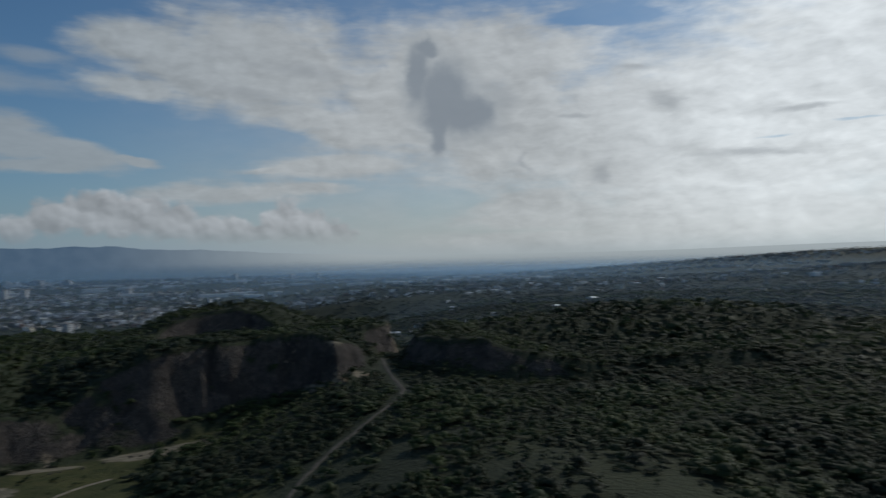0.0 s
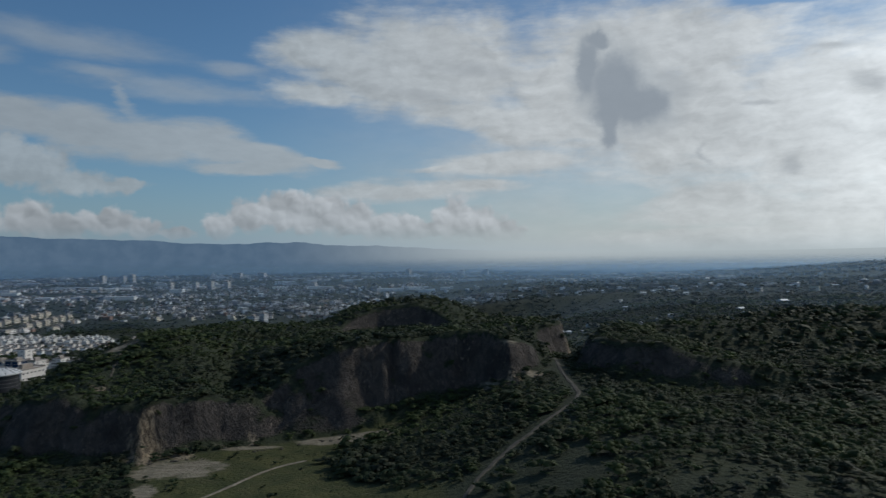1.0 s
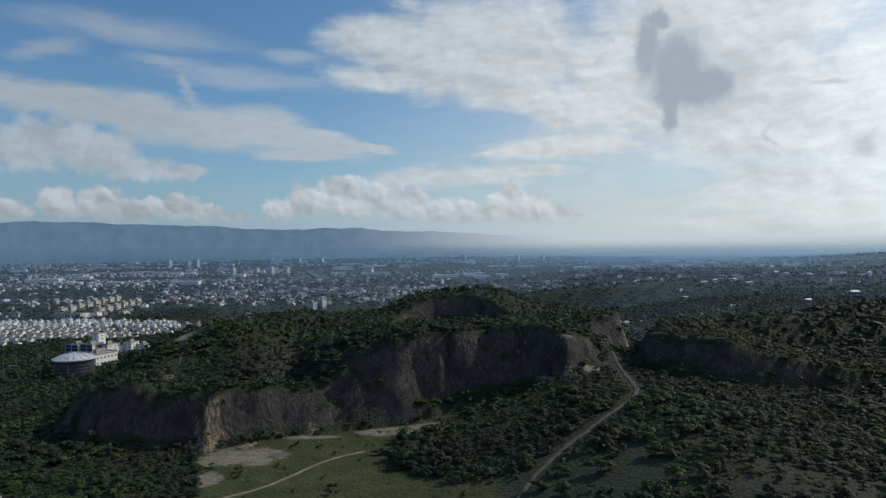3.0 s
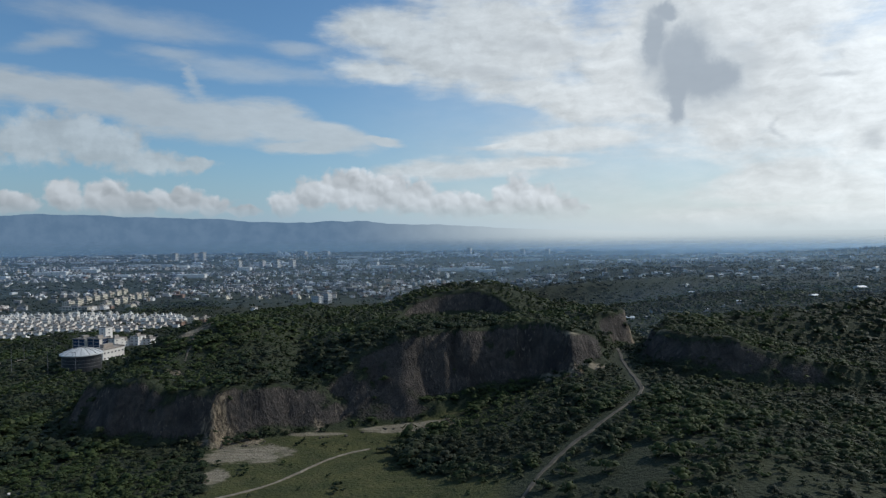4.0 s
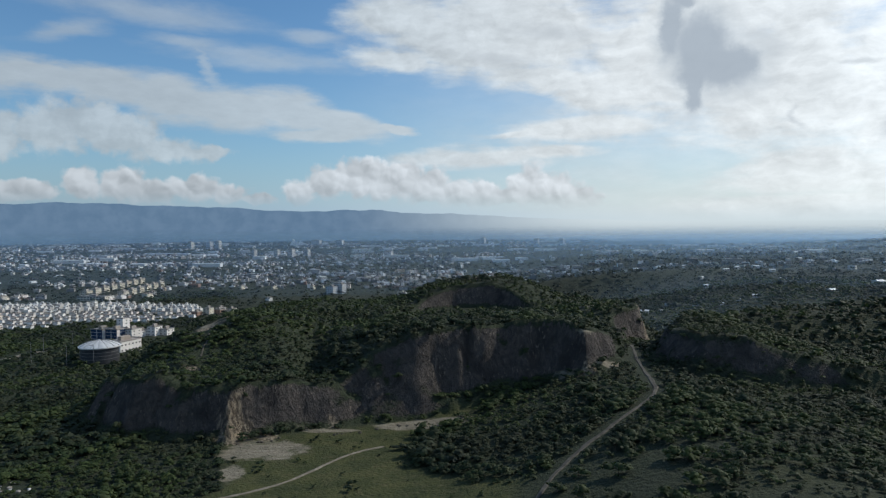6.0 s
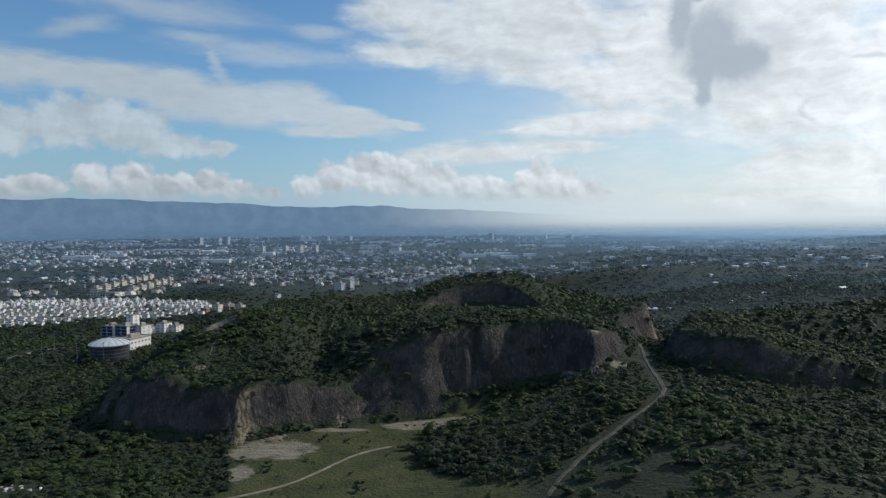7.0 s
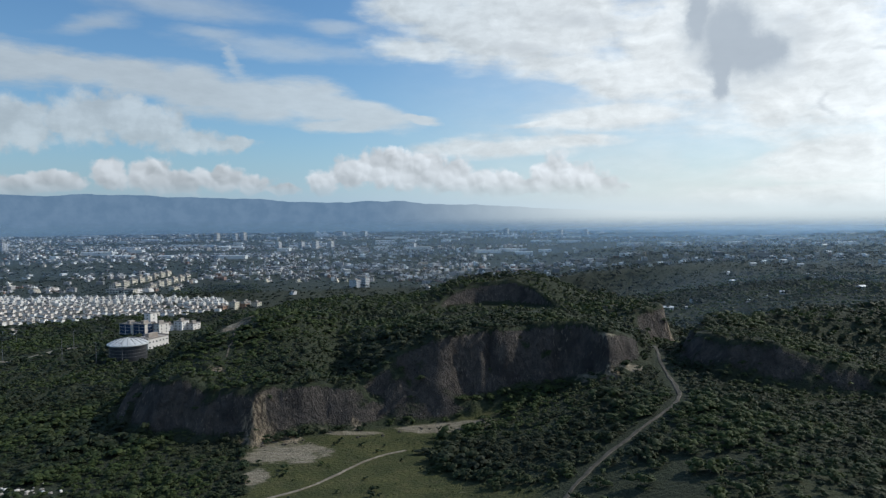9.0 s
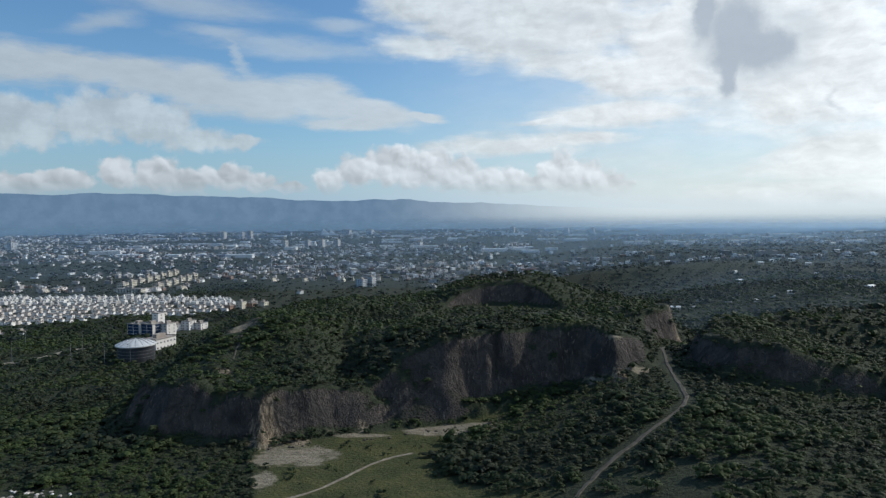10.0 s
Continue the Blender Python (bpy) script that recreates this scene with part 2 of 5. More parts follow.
def value_noise(x, y):
    """Smooth lattice noise in 0..1, for arrays."""
    xi, yi = np.floor(x).astype(int), np.floor(y).astype(int)
    u, v = x - xi, y - yi
    u, v = u * u * (3 - 2 * u), v * v * (3 - 2 * v)
    a, b = LATTICE[yi % 256, xi % 256], LATTICE[yi % 256, (xi + 1) % 256]
    c, d = LATTICE[(yi + 1) % 256, xi % 256], LATTICE[(yi + 1) % 256, (xi + 1) % 256]
    return (a * (1 - u) + b * u) * (1 - v) + (c * (1 - u) + d * u) * v


def fbm(x, y, size, octaves=4):
    """Layered noise in about -1..1 with its largest swell of that size in metres."""
    total, gain = 0.0, 1.0
    for i in range(octaves):
        s = 2.0 ** i / size
        total = total + gain * (2 * value_noise(x * s + 17.3 * i, y * s + 5.1 * i) - 1)
        gain *= 0.5
    return total / 1.6


def step(a, b, v):
    t = np.clip((v - a) / (b - a), 0, 1)
    return t * t * (3 - 2 * t)


def bump(x, y, cx, cy, rx, ry, h):
    return h * np.exp(-((x - cx) / rx) ** 2 - ((y - cy) / ry) ** 2)


def knoll(x, y, cx, cy, rx, ry, h):
    """A flat-topped rise."""
    return h * np.exp(-(((x - cx) / rx) ** 2 + ((y - cy) / ry) ** 2) ** 2)


def inside_by(x, y, ring):
    """Signed distance into a ring of (x, y, bank width), and the bank width at the nearest side."""
    best, width, odd = np.full(x.shape, 1e9), np.ones(x.shape), np.zeros(x.shape, bool)
    for (ax, ay, aw), (bx, by, bw) in zip(ring, ring[1:] + ring[:1]):
        ex, ey = bx - ax, by - ay
        t = np.clip(((x - ax) * ex + (y - ay) * ey) / (ex * ex + ey * ey), 0, 1)
        d = np.hypot(x - ax - t * ex, y - ay - t * ey)
        near = d < best
        best, width = np.where(near, d, best), np.where(near, aw + t * (bw - aw), width)
        cross = (ay > y) != (by > y)
        with np.errstate(divide="ignore", invalid="ignore"):
            odd ^= cross & (x < ex * (y - ay) / (ey if ey else 1e-9) + ax)
    return np.where(odd, best, -best), width


# the quarried hill: foot of its bank, with the bank's width (small where it was cut to a cliff)
HILL = [(-215, 640, 90), (-205, 520, 80), (-190, 430, 70), (-175, 350, 45), (-152, 306, 14), (-126, 285, 10), (-104, 279, 10),
        (-84, 278, 9), (-79, 273, 5), (-75, 275, 5), (-73, 283, 7), (-60, 287, 9), (-40, 295, 12), (-16, 302, 21), (12, 308, 22), (31, 313, 18), (45, 321, 17), (56, 323, 14),
        (66, 309, 11), (73, 299, 9), (81, 310, 10), (97, 328, 10), (112, 362, 12), (120, 410, 16), (150, 444, 10), (157, 476, 12), (195, 545, 50),
        (215, 640, 80), (160, 790, 110), (-40, 830, 120), (-170, 760, 110)]
# the mound beyond the track, cut on the side that faces the track
MOUND = [(107, 318, 12), (115, 296, 11), (128, 290, 12), (144, 284, 13), (165, 280, 14), (210, 272, 15), (310, 262, 12), (460, 260, 60),
         (480, 420, 90), (300, 480, 80), (190, 460, 60), (130, 410, 40), (110, 350, 20)]


def ground_height(x, y):
    x, y = np.asarray(x, float), np.asarray(y, float)
    # lowland: quarry floor level near by, the town's plain to the north, higher country to the east
    west = 33 - 29 * step(480, 770, y - 0.12 * x)
    far = 1 - step(850, 3300, y)
    east = 2 + 45 * far
    mix = step(60, 420, x - 0.10 * np.maximum(y - 700, 0)) * step(380, 620, y)
    near = 34 + 21 * step(-10, 98, x) * (1 - step(330, 540, y)) - 4 * step(104, 150, x) * step(320, 280, y)
    low = np.where(y < 480, near, 0) + np.where(y >= 480, west, 0)
    blend = step(420, 560, y)
    low = near * (1 - blend) + west * blend
    low = low * (1 - mix) + east * mix
    low = low - bump(x, y, 250, 590, 120, 60, 14)
    low = low + fbm(x, y, 60, 3) * 0.9 + fbm(x, y, 420, 3) * 5 * step(600, 1500, y) * step(-300, 500, x)
    low = low + bump(x, y, 190, 1050, 160, 60, 22)
    low = low + bump(x, y, 3400, 2500, 1500, 1000, 100) + bump(x, y, 1700, 1000, 450, 350, 30)

    rag = fbm(x, y, 34, 4) * 2.6 + (np.abs(fbm(x, y, 15, 3)) - 0.3) * 4.5 + fbm(x, y, 6, 2) * 2.0
    d, w = inside_by(x, y, HILL)
    soft = np.clip(w / 40, 0, 1)
    d = d + rag * (0.55 + 1.5 * soft) - 1.0
    # plateau behind the cliff with a raised lip, the green hump and its shoulder, the ravine between them
    top = 50 + knoll(x, y, 52, 352, 64, 84, 18) + bump(x, y, 56, 328, 34, 18, 7) + bump(x, y, -100, 402, 52, 60, 17) + bump(x, y, -75, 515, 60, 60, 12)
    top = top + bump(x, y, 128, 462, 38, 52, 17) + bump(x, y, -112, 300, 40, 30, 5) + bump(x, y, -160, 425, 30, 45, 9)
    top = top + bump(x, y, -20, 372, 24, 58, 11) + bump(x, y, -8, 326, 24, 20, 7) - 9 * np.exp(-((x + 48 + 0.16 * (y - 305)) / 11) ** 2) * step(445, 390, y) * step(298, 345, y) + bump(x, y, 28, 432, 62, 40, 3.5)
    top = top - bump(x, y, -117, 387, 7, 6, 7) - bump(x, y, -116, 318, 13, 6, 7) - 8 * step(540, 620, y)
    # the knoll behind
    top = top + knoll(x, y, 44, 606, 60, 66, 21) + bump(x, y, 112, 604, 78, 60, 12)
    top = top + fbm(x, y, 70, 4) * 1.8 + 2.4 - 7.0 * np.abs(fbm(x + 50, y * 0.7, 44, 4))
    t = np.clip(d / (w * np.where(w < 25, 1 + 0.45 * fbm(x + 300, y, 30, 2), 1)), 0, 1)
    rise = np.where(w < 25, bank(t, x, y), t * t * (3 - 2 * t))
    z = low + np.maximum(top - low, 0) * rise
    # scoop dug into the knoll behind
    e = np.hypot((x - 38) / 47, (y - 525) / 42) + fbm(x, y, 30, 3) * 0.06
    z = np.minimum(z, 52 + np.maximum(e - 1, 0) * 130 + 200 * step(545, 500, y) * step(1.0, 1.1, e))

    d, w = inside_by(x, y, MOUND)
    d = d + rag * (0.5 + 1.2 * np.clip(w / 40, 0, 1)) - 1.0
    top = 56 + 15 * step(215, 118, x) * step(400, 330, y) + 11 * step(320, 390, y) + 5 * step(180, 240, x) * step(330, 400, y)
    top = top + fbm(x, y, 60, 4) * 2.0 + 2.0 - 6.0 * np.abs(fbm(x, y * 0.7, 40, 4)) - 12 * step(440, 560, y)
    t = np.clip(d / (w * np.where(w < 25, 1 + 0.45 * fbm(x + 300, y, 30, 2), 1)), 0, 1)
    rise = np.where(w < 25, bank(t, x, y), t * t * (3 - 2 * t))
    return z + np.maximum(top - z, 0) * rise


def bank(t, x, y):
    """How a cut face rises: loose earth at the foot, a steep face, here and there a ledge."""
    foot = 0.36 + 0.22 * fbm(x, y + 200, 24, 2)
    high = 0.16 + 0.10 * fbm(x + 90, y, 18, 2)
    ledge = 0.10 * fbm(x, y, 9, 2) * np.clip(t * 4, 0, 1) * np.clip((1 - t) * 4, 0, 1)
    return np.clip(high * np.clip(t / foot, 0, 1) + (1 - high) * np.clip((t - foot) / (0.92 - foot), 0, 1) + ledge, 0, 1)


def steepness(x, y):
    e = 1.5
    return np.hypot(ground_height(x + e, y) - ground_height(x - e, y), ground_height(x, y + e) - ground_height(x, y - e)) / (2 * e)


def near_line(x, y, line):
    best = np.full(np.shape(x), 1e9)
    for (ax, ay), (bx, by) in zip(line, line[1:]):
        ex, ey = bx - ax, by - ay
        t = np.clip(((x - ax) * ex + (y - ay) * ey) / (ex * ex + ey * ey), 0, 1)
        best = np.minimum(best, np.hypot(x - ax - t * ex, y - ay - t * ey))
    return best


TRACK = [(20, 168), (31, 196), (38, 209), (49, 223.5), (66, 240), (82, 255), (91, 269), (95, 288), (98, 309), (103, 335), (112, 370), (118, 396), (140, 425), (170, 500)]
FOOTPATH = [(-70, 218), (-58, 225), (-47, 233), (-39, 245), (-32, 257), (-25, 265), (-16, 270)]
TRAIL = [(-121, 402), (-112, 420), (-104, 440)]
TRAIL_LOW = [(-118, 392), (-113, 370), (-110, 352), (-108, 340)]
FLOOR_RING = [(-78, 274, 5), (-62, 285, 5), (-40, 295, 5), (-16, 305, 5), (24, 313, 5), (6, 290, 5), (-8, 262, 5), (-1, 238, 5),
              (30, 214, 5), (20, 170, 5), (-90, 170, 5), (-68, 226, 5), (-72, 250, 5)]
GRAVEL = [((-63, 267), (15, 11)), ((-68, 244), (5, 8)), ((0, 299), (20, 8)), ((-40, 292), (14, 2.5)), ((78, 320), (16, 5)), ((122, 468), (15, 6))]


def mesh_object(name, verts, quads=(), tris=(), mats=(), which=None, smooth=False):
    """An object from arrays of corners, four-sided and three-sided faces."""
    quads, tris = np.asarray(quads, np.int32).reshape(-1, 4), np.asarray(tris, np.int32).reshape(-1, 3)
    me = bpy.data.meshes.new(name)
    me.vertices.add(len(verts))
    me.vertices.foreach_set("co", np.asarray(verts, np.float32).ravel())
    me.loops.add(quads.size + tris.size)
    me.loops.foreach_set("vertex_index", np.concatenate((quads.ravel(), tris.ravel())))
    me.polygons.add(len(quads) + len(tris))
    starts = np.concatenate((np.arange(len(quads)) * 4, quads.size + np.arange(len(tris)) * 3)).astype(np.int32)
    me.polygons.foreach_set("loop_start", starts)
    for m in mats:
        me.materials.append(m)
    if which is not None:
        me.polygons.foreach_set("material_index", np.asarray(which, np.int32))
    me.update(calc_edges=True)
    me.validate()
    me.polygons.foreach_set("use_smooth", np.full(len(me.polygons), smooth))
    return new(name, me)


def part(name, bm, material, parent, label=""):
    me = bpy.data.meshes.new(name)
    bm.to_mesh(me)
    bm.free()
    me.materials.append(material)
    ob = new(name, me)
    ob.parent = parent
    return tagged(ob, label)


def block(bm, x0, y0, z0, x1, y1, z1):
    """A box between two corners, added to a bmesh."""
    made = bmesh.ops.create_cube(bm, size=1.0)["verts"]
    for v in made:
        v.co = Vector(((x0 + x1) / 2 + v.co.x * (x1 - x0), (y0 + y1) / 2 + v.co.y * (y1 - y0), (z0 + z1) / 2 + v.co.z * (z1 - z0)))
    return made


# ---- materials ----
def material(name):
    m = bpy.data.materials.new(name)
    m.use_nodes = True
    k = Nodes(m.node_tree)
    out = k.add("ShaderNodeOutputMaterial")
    bsdf = k.add("ShaderNodeBsdfPrincipled")
    k.put(out.inputs[0], bsdf.outputs[0])
    bsdf.inputs["Specular IOR Level"].default_value = 0.25
    return m, k, bsdf


def relief(k, bsdf, height, strength, distance):
    b = k.add("ShaderNodeBump")
    b.inputs["Strength"].default_value, b.inputs["Distance"].default_value = strength, distance
    k.put(b.inputs["Height"], height)
    k.put(bsdf.inputs["Normal"], b.outputs[0])


def ground_material():
    m, k, bsdf = material("earth and grass")
    at = k.add("ShaderNodeTexCoord").outputs["Object"]
    cover = k.add("ShaderNodeAttribute")
    cover.attribute_name = "cover"
    cover = cover.outputs["Color"]
    bare, gravel, town = k.split(cover)
    up = k.split(k.add("ShaderNodeNewGeometry").outputs["Normal"])[2]
    big, mid, small = k.noise(at, 0.012, 5), k.noise(at, 0.09, 5), k.noise(at, 0.7, 5)
    grass = k.mix(k.ramp(mid, 0.35, 0.7), (0.036, 0.045, 0.014), (0.068, 0.072, 0.024))
    grass = k.mix(k.ramp(k.noise(at, 0.25, 6, 0.7), 0.46, 0.72, 0, 0.7), grass, (0.092, 0.084, 0.040))
    grass = k.mix(k.ramp(k.noise(at, 1.3, 4, 0.7), 0.52, 0.68, 0, 0.7), grass, (0.026, 0.036, 0.014))
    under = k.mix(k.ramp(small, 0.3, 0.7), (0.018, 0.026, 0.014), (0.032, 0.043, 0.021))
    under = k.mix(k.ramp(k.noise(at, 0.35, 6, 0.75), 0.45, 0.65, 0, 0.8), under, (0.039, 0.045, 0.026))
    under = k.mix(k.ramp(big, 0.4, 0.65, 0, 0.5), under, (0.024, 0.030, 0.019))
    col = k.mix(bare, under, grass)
    stones = k.mix(k.ramp(k.noise(k.vec("MULTIPLY", at, (0.35, 1.0, 1.0)), 0.45, 6, 0.7), 0.3, 0.7), (0.13, 0.115, 0.085), (0.265, 0.235, 0.175))
    col = k.mix(k.ramp(k.math("ADD", gravel, k.math("MULTIPLY", k.math("SUBTRACT", k.noise(k.vec("MULTIPLY", at, (0.5, 1.0, 1.0)), 0.22, 6, 0.7), 0.5), 2.2)), 0.35, 0.9), col, stones)
    streets = k.mix(k.ramp(mid, 0.4, 0.65), (0.032, 0.038, 0.032), (0.065, 0.066, 0.058))
    col = k.mix(k.math("MULTIPLY", town, k.ramp(small, 0.3, 0.6)), col, streets)
    # cut earth: beds laid level, washed by rills that run down
    x, y, z = k.split(at)
    beds = k.noise(k.join(k.math("MULTIPLY", x, 0.03), k.math("MULTIPLY", y, 0.03), k.math("MULTIPLY", z, 0.30)), 1.0, 5, 0.65, False, 0.8)
    rills = k.noise(k.join(k.math("MULTIPLY", x, 0.20), k.math("MULTIPLY", y, 0.20), k.math("MULTIPLY", z, 0.11)), 1.0, 7, 0.70, False, 1.2)
    rock = k.mix(k.ramp(rills, 0.38, 0.66), (0.058, 0.052, 0.049), (0.112, 0.098, 0.087))
    rock = k.mix(k.ramp(beds, 0.45, 0.75, 0, 0.3), rock, (0.105, 0.088, 0.070))
    rock = k.mix(k.ramp(k.noise(at, 0.06, 5, 0.6), 0.5, 0.68, 0, 0.7), rock, (0.030, 0.028, 0.028))
    flakes = k.noise(k.join(k.math("MULTIPLY", x, 0.9), k.math("MULTIPLY", y, 0.9), k.math("MULTIPLY", z, 0.22)), 1.0, 6, 0.7)
    rock = k.mix(k.math("MULTIPLY", k.ramp(flakes, 0.55, 0.68), k.ramp(k.noise(at, 0.07, 4, 0.6), 0.44, 0.60)), rock, (0.27, 0.23, 0.185))
    # pale patches: bare rock, and sunlit cliff faces put into the colour
    pale_lit = k.add("ShaderNodeAttribute")
    pale_lit.attribute_name = "pale_lit"
    torn = k.math("ADD", pale_lit.outputs["Fac"], k.math("MULTIPLY", k.math("SUBTRACT", rills, 0.5), 2.4))
    pale = k.mix(k.ramp(flakes, 0.40, 0.62), (0.085, 0.070, 0.054), (0.34, 0.275, 0.195))
    rock = k.mix(k.ramp(torn, 0.35, 0.9), rock, pale)
    steep = k.ramp(k.math("ADD", up, k.math("MULTIPLY", k.math("SUBTRACT", small, 0.5), 0.25)), 0.50, 0.70, 1.0, 0.0)
    col = k.mix(k.ramp(torn, 0.5, 0.95, 0.0, 0.85), col, pale)
    col = k.mix(steep, col, rock)
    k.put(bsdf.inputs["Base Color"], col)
    bsdf.inputs["Roughness"].default_value = 0.95
    relief(k, bsdf, k.math("ADD", k.math("MULTIPLY", k.math("ADD", rills, k.math("MULTIPLY", flakes, 0.8)), steep), k.math("MULTIPLY", small, 0.35)), 1.0, 2.6)
    return m


def leaf_material(name, dark, light, dry):
    m, k, bsdf = material(name)
    geo = k.add("ShaderNodeNewGeometry")
    at = k.add("ShaderNodeTexCoord").outputs["Object"]
    place = geo.outputs["Position"]
    one = geo.outputs["Random Per Island"]
    tone = k.add("ShaderNodeAttribute")
    tone.attribute_name = "tone"
    tone = tone.outputs["Fac"]
    col = k.mix(k.math("ADD", k.math("MULTIPLY", one, 0.45), k.math("MULTIPLY", tone, 0.55)), dark, light)
    col = k.mix(k.ramp(tone, 0.75, 0.95, 0, 0.8), col, dry)
    col = k.mix(k.ramp(tone, 0.22, 0.05, 0, 0.6), col, (dark[0] * 1.5, dark[1] * 1.1, dark[2] * 1.5))
    col = k.mix(k.ramp(k.noise(place, 0.035, 4, 0.6), 0.42, 0.66, 0, 0.75), col, dry)
    col = k.mix(k.ramp(k.noise(place, 0.016, 3, 0.6), 0.43, 0.60, 0, 0.75), col, (light[0] * 1.5, light[1] * 1.35, light[2] * 1.05))
    col = k.mix(k.ramp(k.noise(place, 0.11, 3, 0.6), 0.40, 0.62, 0.35, 0.0), col, (dark[0] * 0.7, dark[1] * 0.72, dark[2] * 0.8))
    k.put(bsdf.inputs["Base Color"], col)
    bsdf.inputs["Roughness"].default_value = 0.7
    see = k.add("ShaderNodeBsdfTranslucent")
    k.put(see.inputs[0], col)
    both = k.add("ShaderNodeMixShader")
    both.inputs[0].default_value = 0.25
    k.put(both.inputs[1], bsdf.outputs[0])
    k.put(both.inputs[2], see.outputs[0])
    out = [n for n in k.tree.nodes if n.type == "OUTPUT_MATERIAL"][0]
    k.put(out.inputs[0], both.outputs[0])
    return m


def plain_material(name, a, b, scale, rough=0.85, metal=0.0, per_island=0.0, per_object=0.0):
    m, k, bsdf = material(name)
    at = k.add("ShaderNodeTexCoord").outputs["Object"]
    n = k.noise(at, scale, 5, 0.6)
    col = k.mix(k.ramp(n, 0.35, 0.7), a, b)
    grime = k.noise(k.vec("MULTIPLY", at, (1.5, 1.5, 0.25)), scale * 3, 4)
    col = k.mix(k.ramp(grime, 0.55, 0.8, 0, 0.35), col, tuple(c * 0.55 for c in a))
    if per_island:
        r = k.add("ShaderNodeNewGeometry").outputs["Random Per Island"]
        col = k.mix(k.ramp(r, 0, 1, 0, per_island, False), col, tuple(c * 0.3 for c in a))
    if per_object:
        r = k.add("ShaderNodeObjectInfo").outputs["Random"]
        col = k.mix(k.math("MULTIPLY", r, per_object), col, (0.45, 0.34, 0.24))
    k.put(bsdf.inputs["Base Color"], col)
    bsdf.inputs["Roughness"].default_value, bsdf.inputs["Metallic"].default_value = rough, metal
    relief(k, bsdf, n, 0.2, 0.05)
    return m


EARTH = ground_material()
LEAF = leaf_material("scrub leaves", (0.016, 0.027, 0.014), (0.039, 0.063, 0.021), (0.045, 0.052, 0.026))
# distant trees get a bluer, duller green: haze put into their colour
LEAF_HAZED = leaf_material("haze-tinted far leaves", (0.014, 0.024, 0.019), (0.030, 0.043, 0.030), (0.036, 0.042, 0.033))
BARK = plain_material("grey bark", (0.09, 0.07, 0.055), (0.16, 0.13, 0.10), 3.0)
DIRT = plain_material("dark trodden earth", (0.058, 0.053, 0.042), (0.118, 0.106, 0.086), 0.5)
PALE_DIRT = plain_material("pale trodden earth", (0.15, 0.13, 0.10), (0.27, 0.24, 0.19), 0.5)

# ---- the land ----
def lines(lo, hi, fine_lo, fine_hi, fine, grow):
    """Grid lines, close in the fine stretch and spreading outwards."""
    mid = list(np.arange(fine_lo, fine_hi + fine * 0.5, fine))
    up, s = mid[-1], fine
    right = []
    while up < hi:
        s *= grow
        up += s
        right.append(min(up, hi))
    down, s, left = mid[0], fine, []
    while down > lo:
        s *= grow
        down -= s
        left.append(max(down, lo))
    return np.array(left[::-1] + mid + right)


def build_ground():
    xs = lines(-5600, 5600, -170, 215, 1.7, 1.075)
    ys = np.concatenate((lines(-1800, 400, 205, 400, 1.6, 1.035), np.arange(402.4, 590, 2.4), lines(592, 4960, 592, 596, 3.0, 1.04)))
    gx, gy = np.meshgrid(xs, ys)
    gz = ground_height(gx, gy)
    nx, ny = len(xs), len(ys)
    idx = np.arange(nx * ny).reshape(ny, nx)
    quads = np.stack((idx[:-1, :-1], idx[:-1, 1:], idx[1:, 1:], idx[1:, :-1]), -1).reshape(-1, 4)
    verts = np.stack((gx, gy, gz), -1).reshape(-1, 3)
    ob = mesh_object("ground", verts, quads, mats=[EARTH], smooth=True)
    d, _ = inside_by(gx, gy, FLOOR_RING)
    bare = step(-4, 4, d + fbm(gx, gy, 20, 3) * 4)
    bare = np.maximum(bare, 0.25 * step(0.15, 0.45, fbm(gx, gy, 45, 3)) * step(150, 40, np.abs(gx - 60)) * step(240, 215, gy))
    bare = np.maximum(bare, 0.25 * step(1.2, 0.6, np.hypot((gx - 45) / 45, (gy - 505) / 18)))
    gravel = np.zeros(gx.shape)
    for (cx, cy), (rx, ry) in GRAVEL:
        gravel = np.maximum(gravel, step(1.5, 0.6, np.hypot((gx - cx) / rx, (gy - cy) / ry) + 0.45 * fbm(gx, gy, 9, 4)))
    gravel = np.maximum(gravel, step(1.4, 0.5, np.hypot((gx + 121) / 6, (gy - 395) / 8)))
    town = step(700, 900, gy - 0.3 * np.abs(gx + 300)) * 0.28 * step(300, -200, gx - 0.1 * gy)
    rgba = np.stack((bare, gravel, town, np.ones(gx.shape)), -1).astype(np.float32)
    layer = ob.data.color_attributes.new("cover", "FLOAT_COLOR", "POINT")
    layer.data.foreach_set("color", rgba.ravel())
    # pale rock patches; at corner, spur and scarp they paint in the sunlit faces
    pale_lit = np.zeros(gx.shape)
    for cx, cy, r in ((-76, 281, 11), (-64, 283, 8), (-40, 298, 4), (74, 311, 6), (149, 452, 14), (156, 474, 12), (-119, 390, 12), (-108, 323, 6)):
        pale_lit = np.maximum(pale_lit, step(1.3, 0.3, np.hypot(gx - cx, gy - cy) / r))
    ob.data.attributes.new("pale_lit", "FLOAT", "POINT").data.foreach_set("value", pale_lit.astype(np.float32).ravel())
    return tagged(ob, "scrubby hill country with a quarried cliff and a wide plain", "ground", kind="structure")


build_ground()


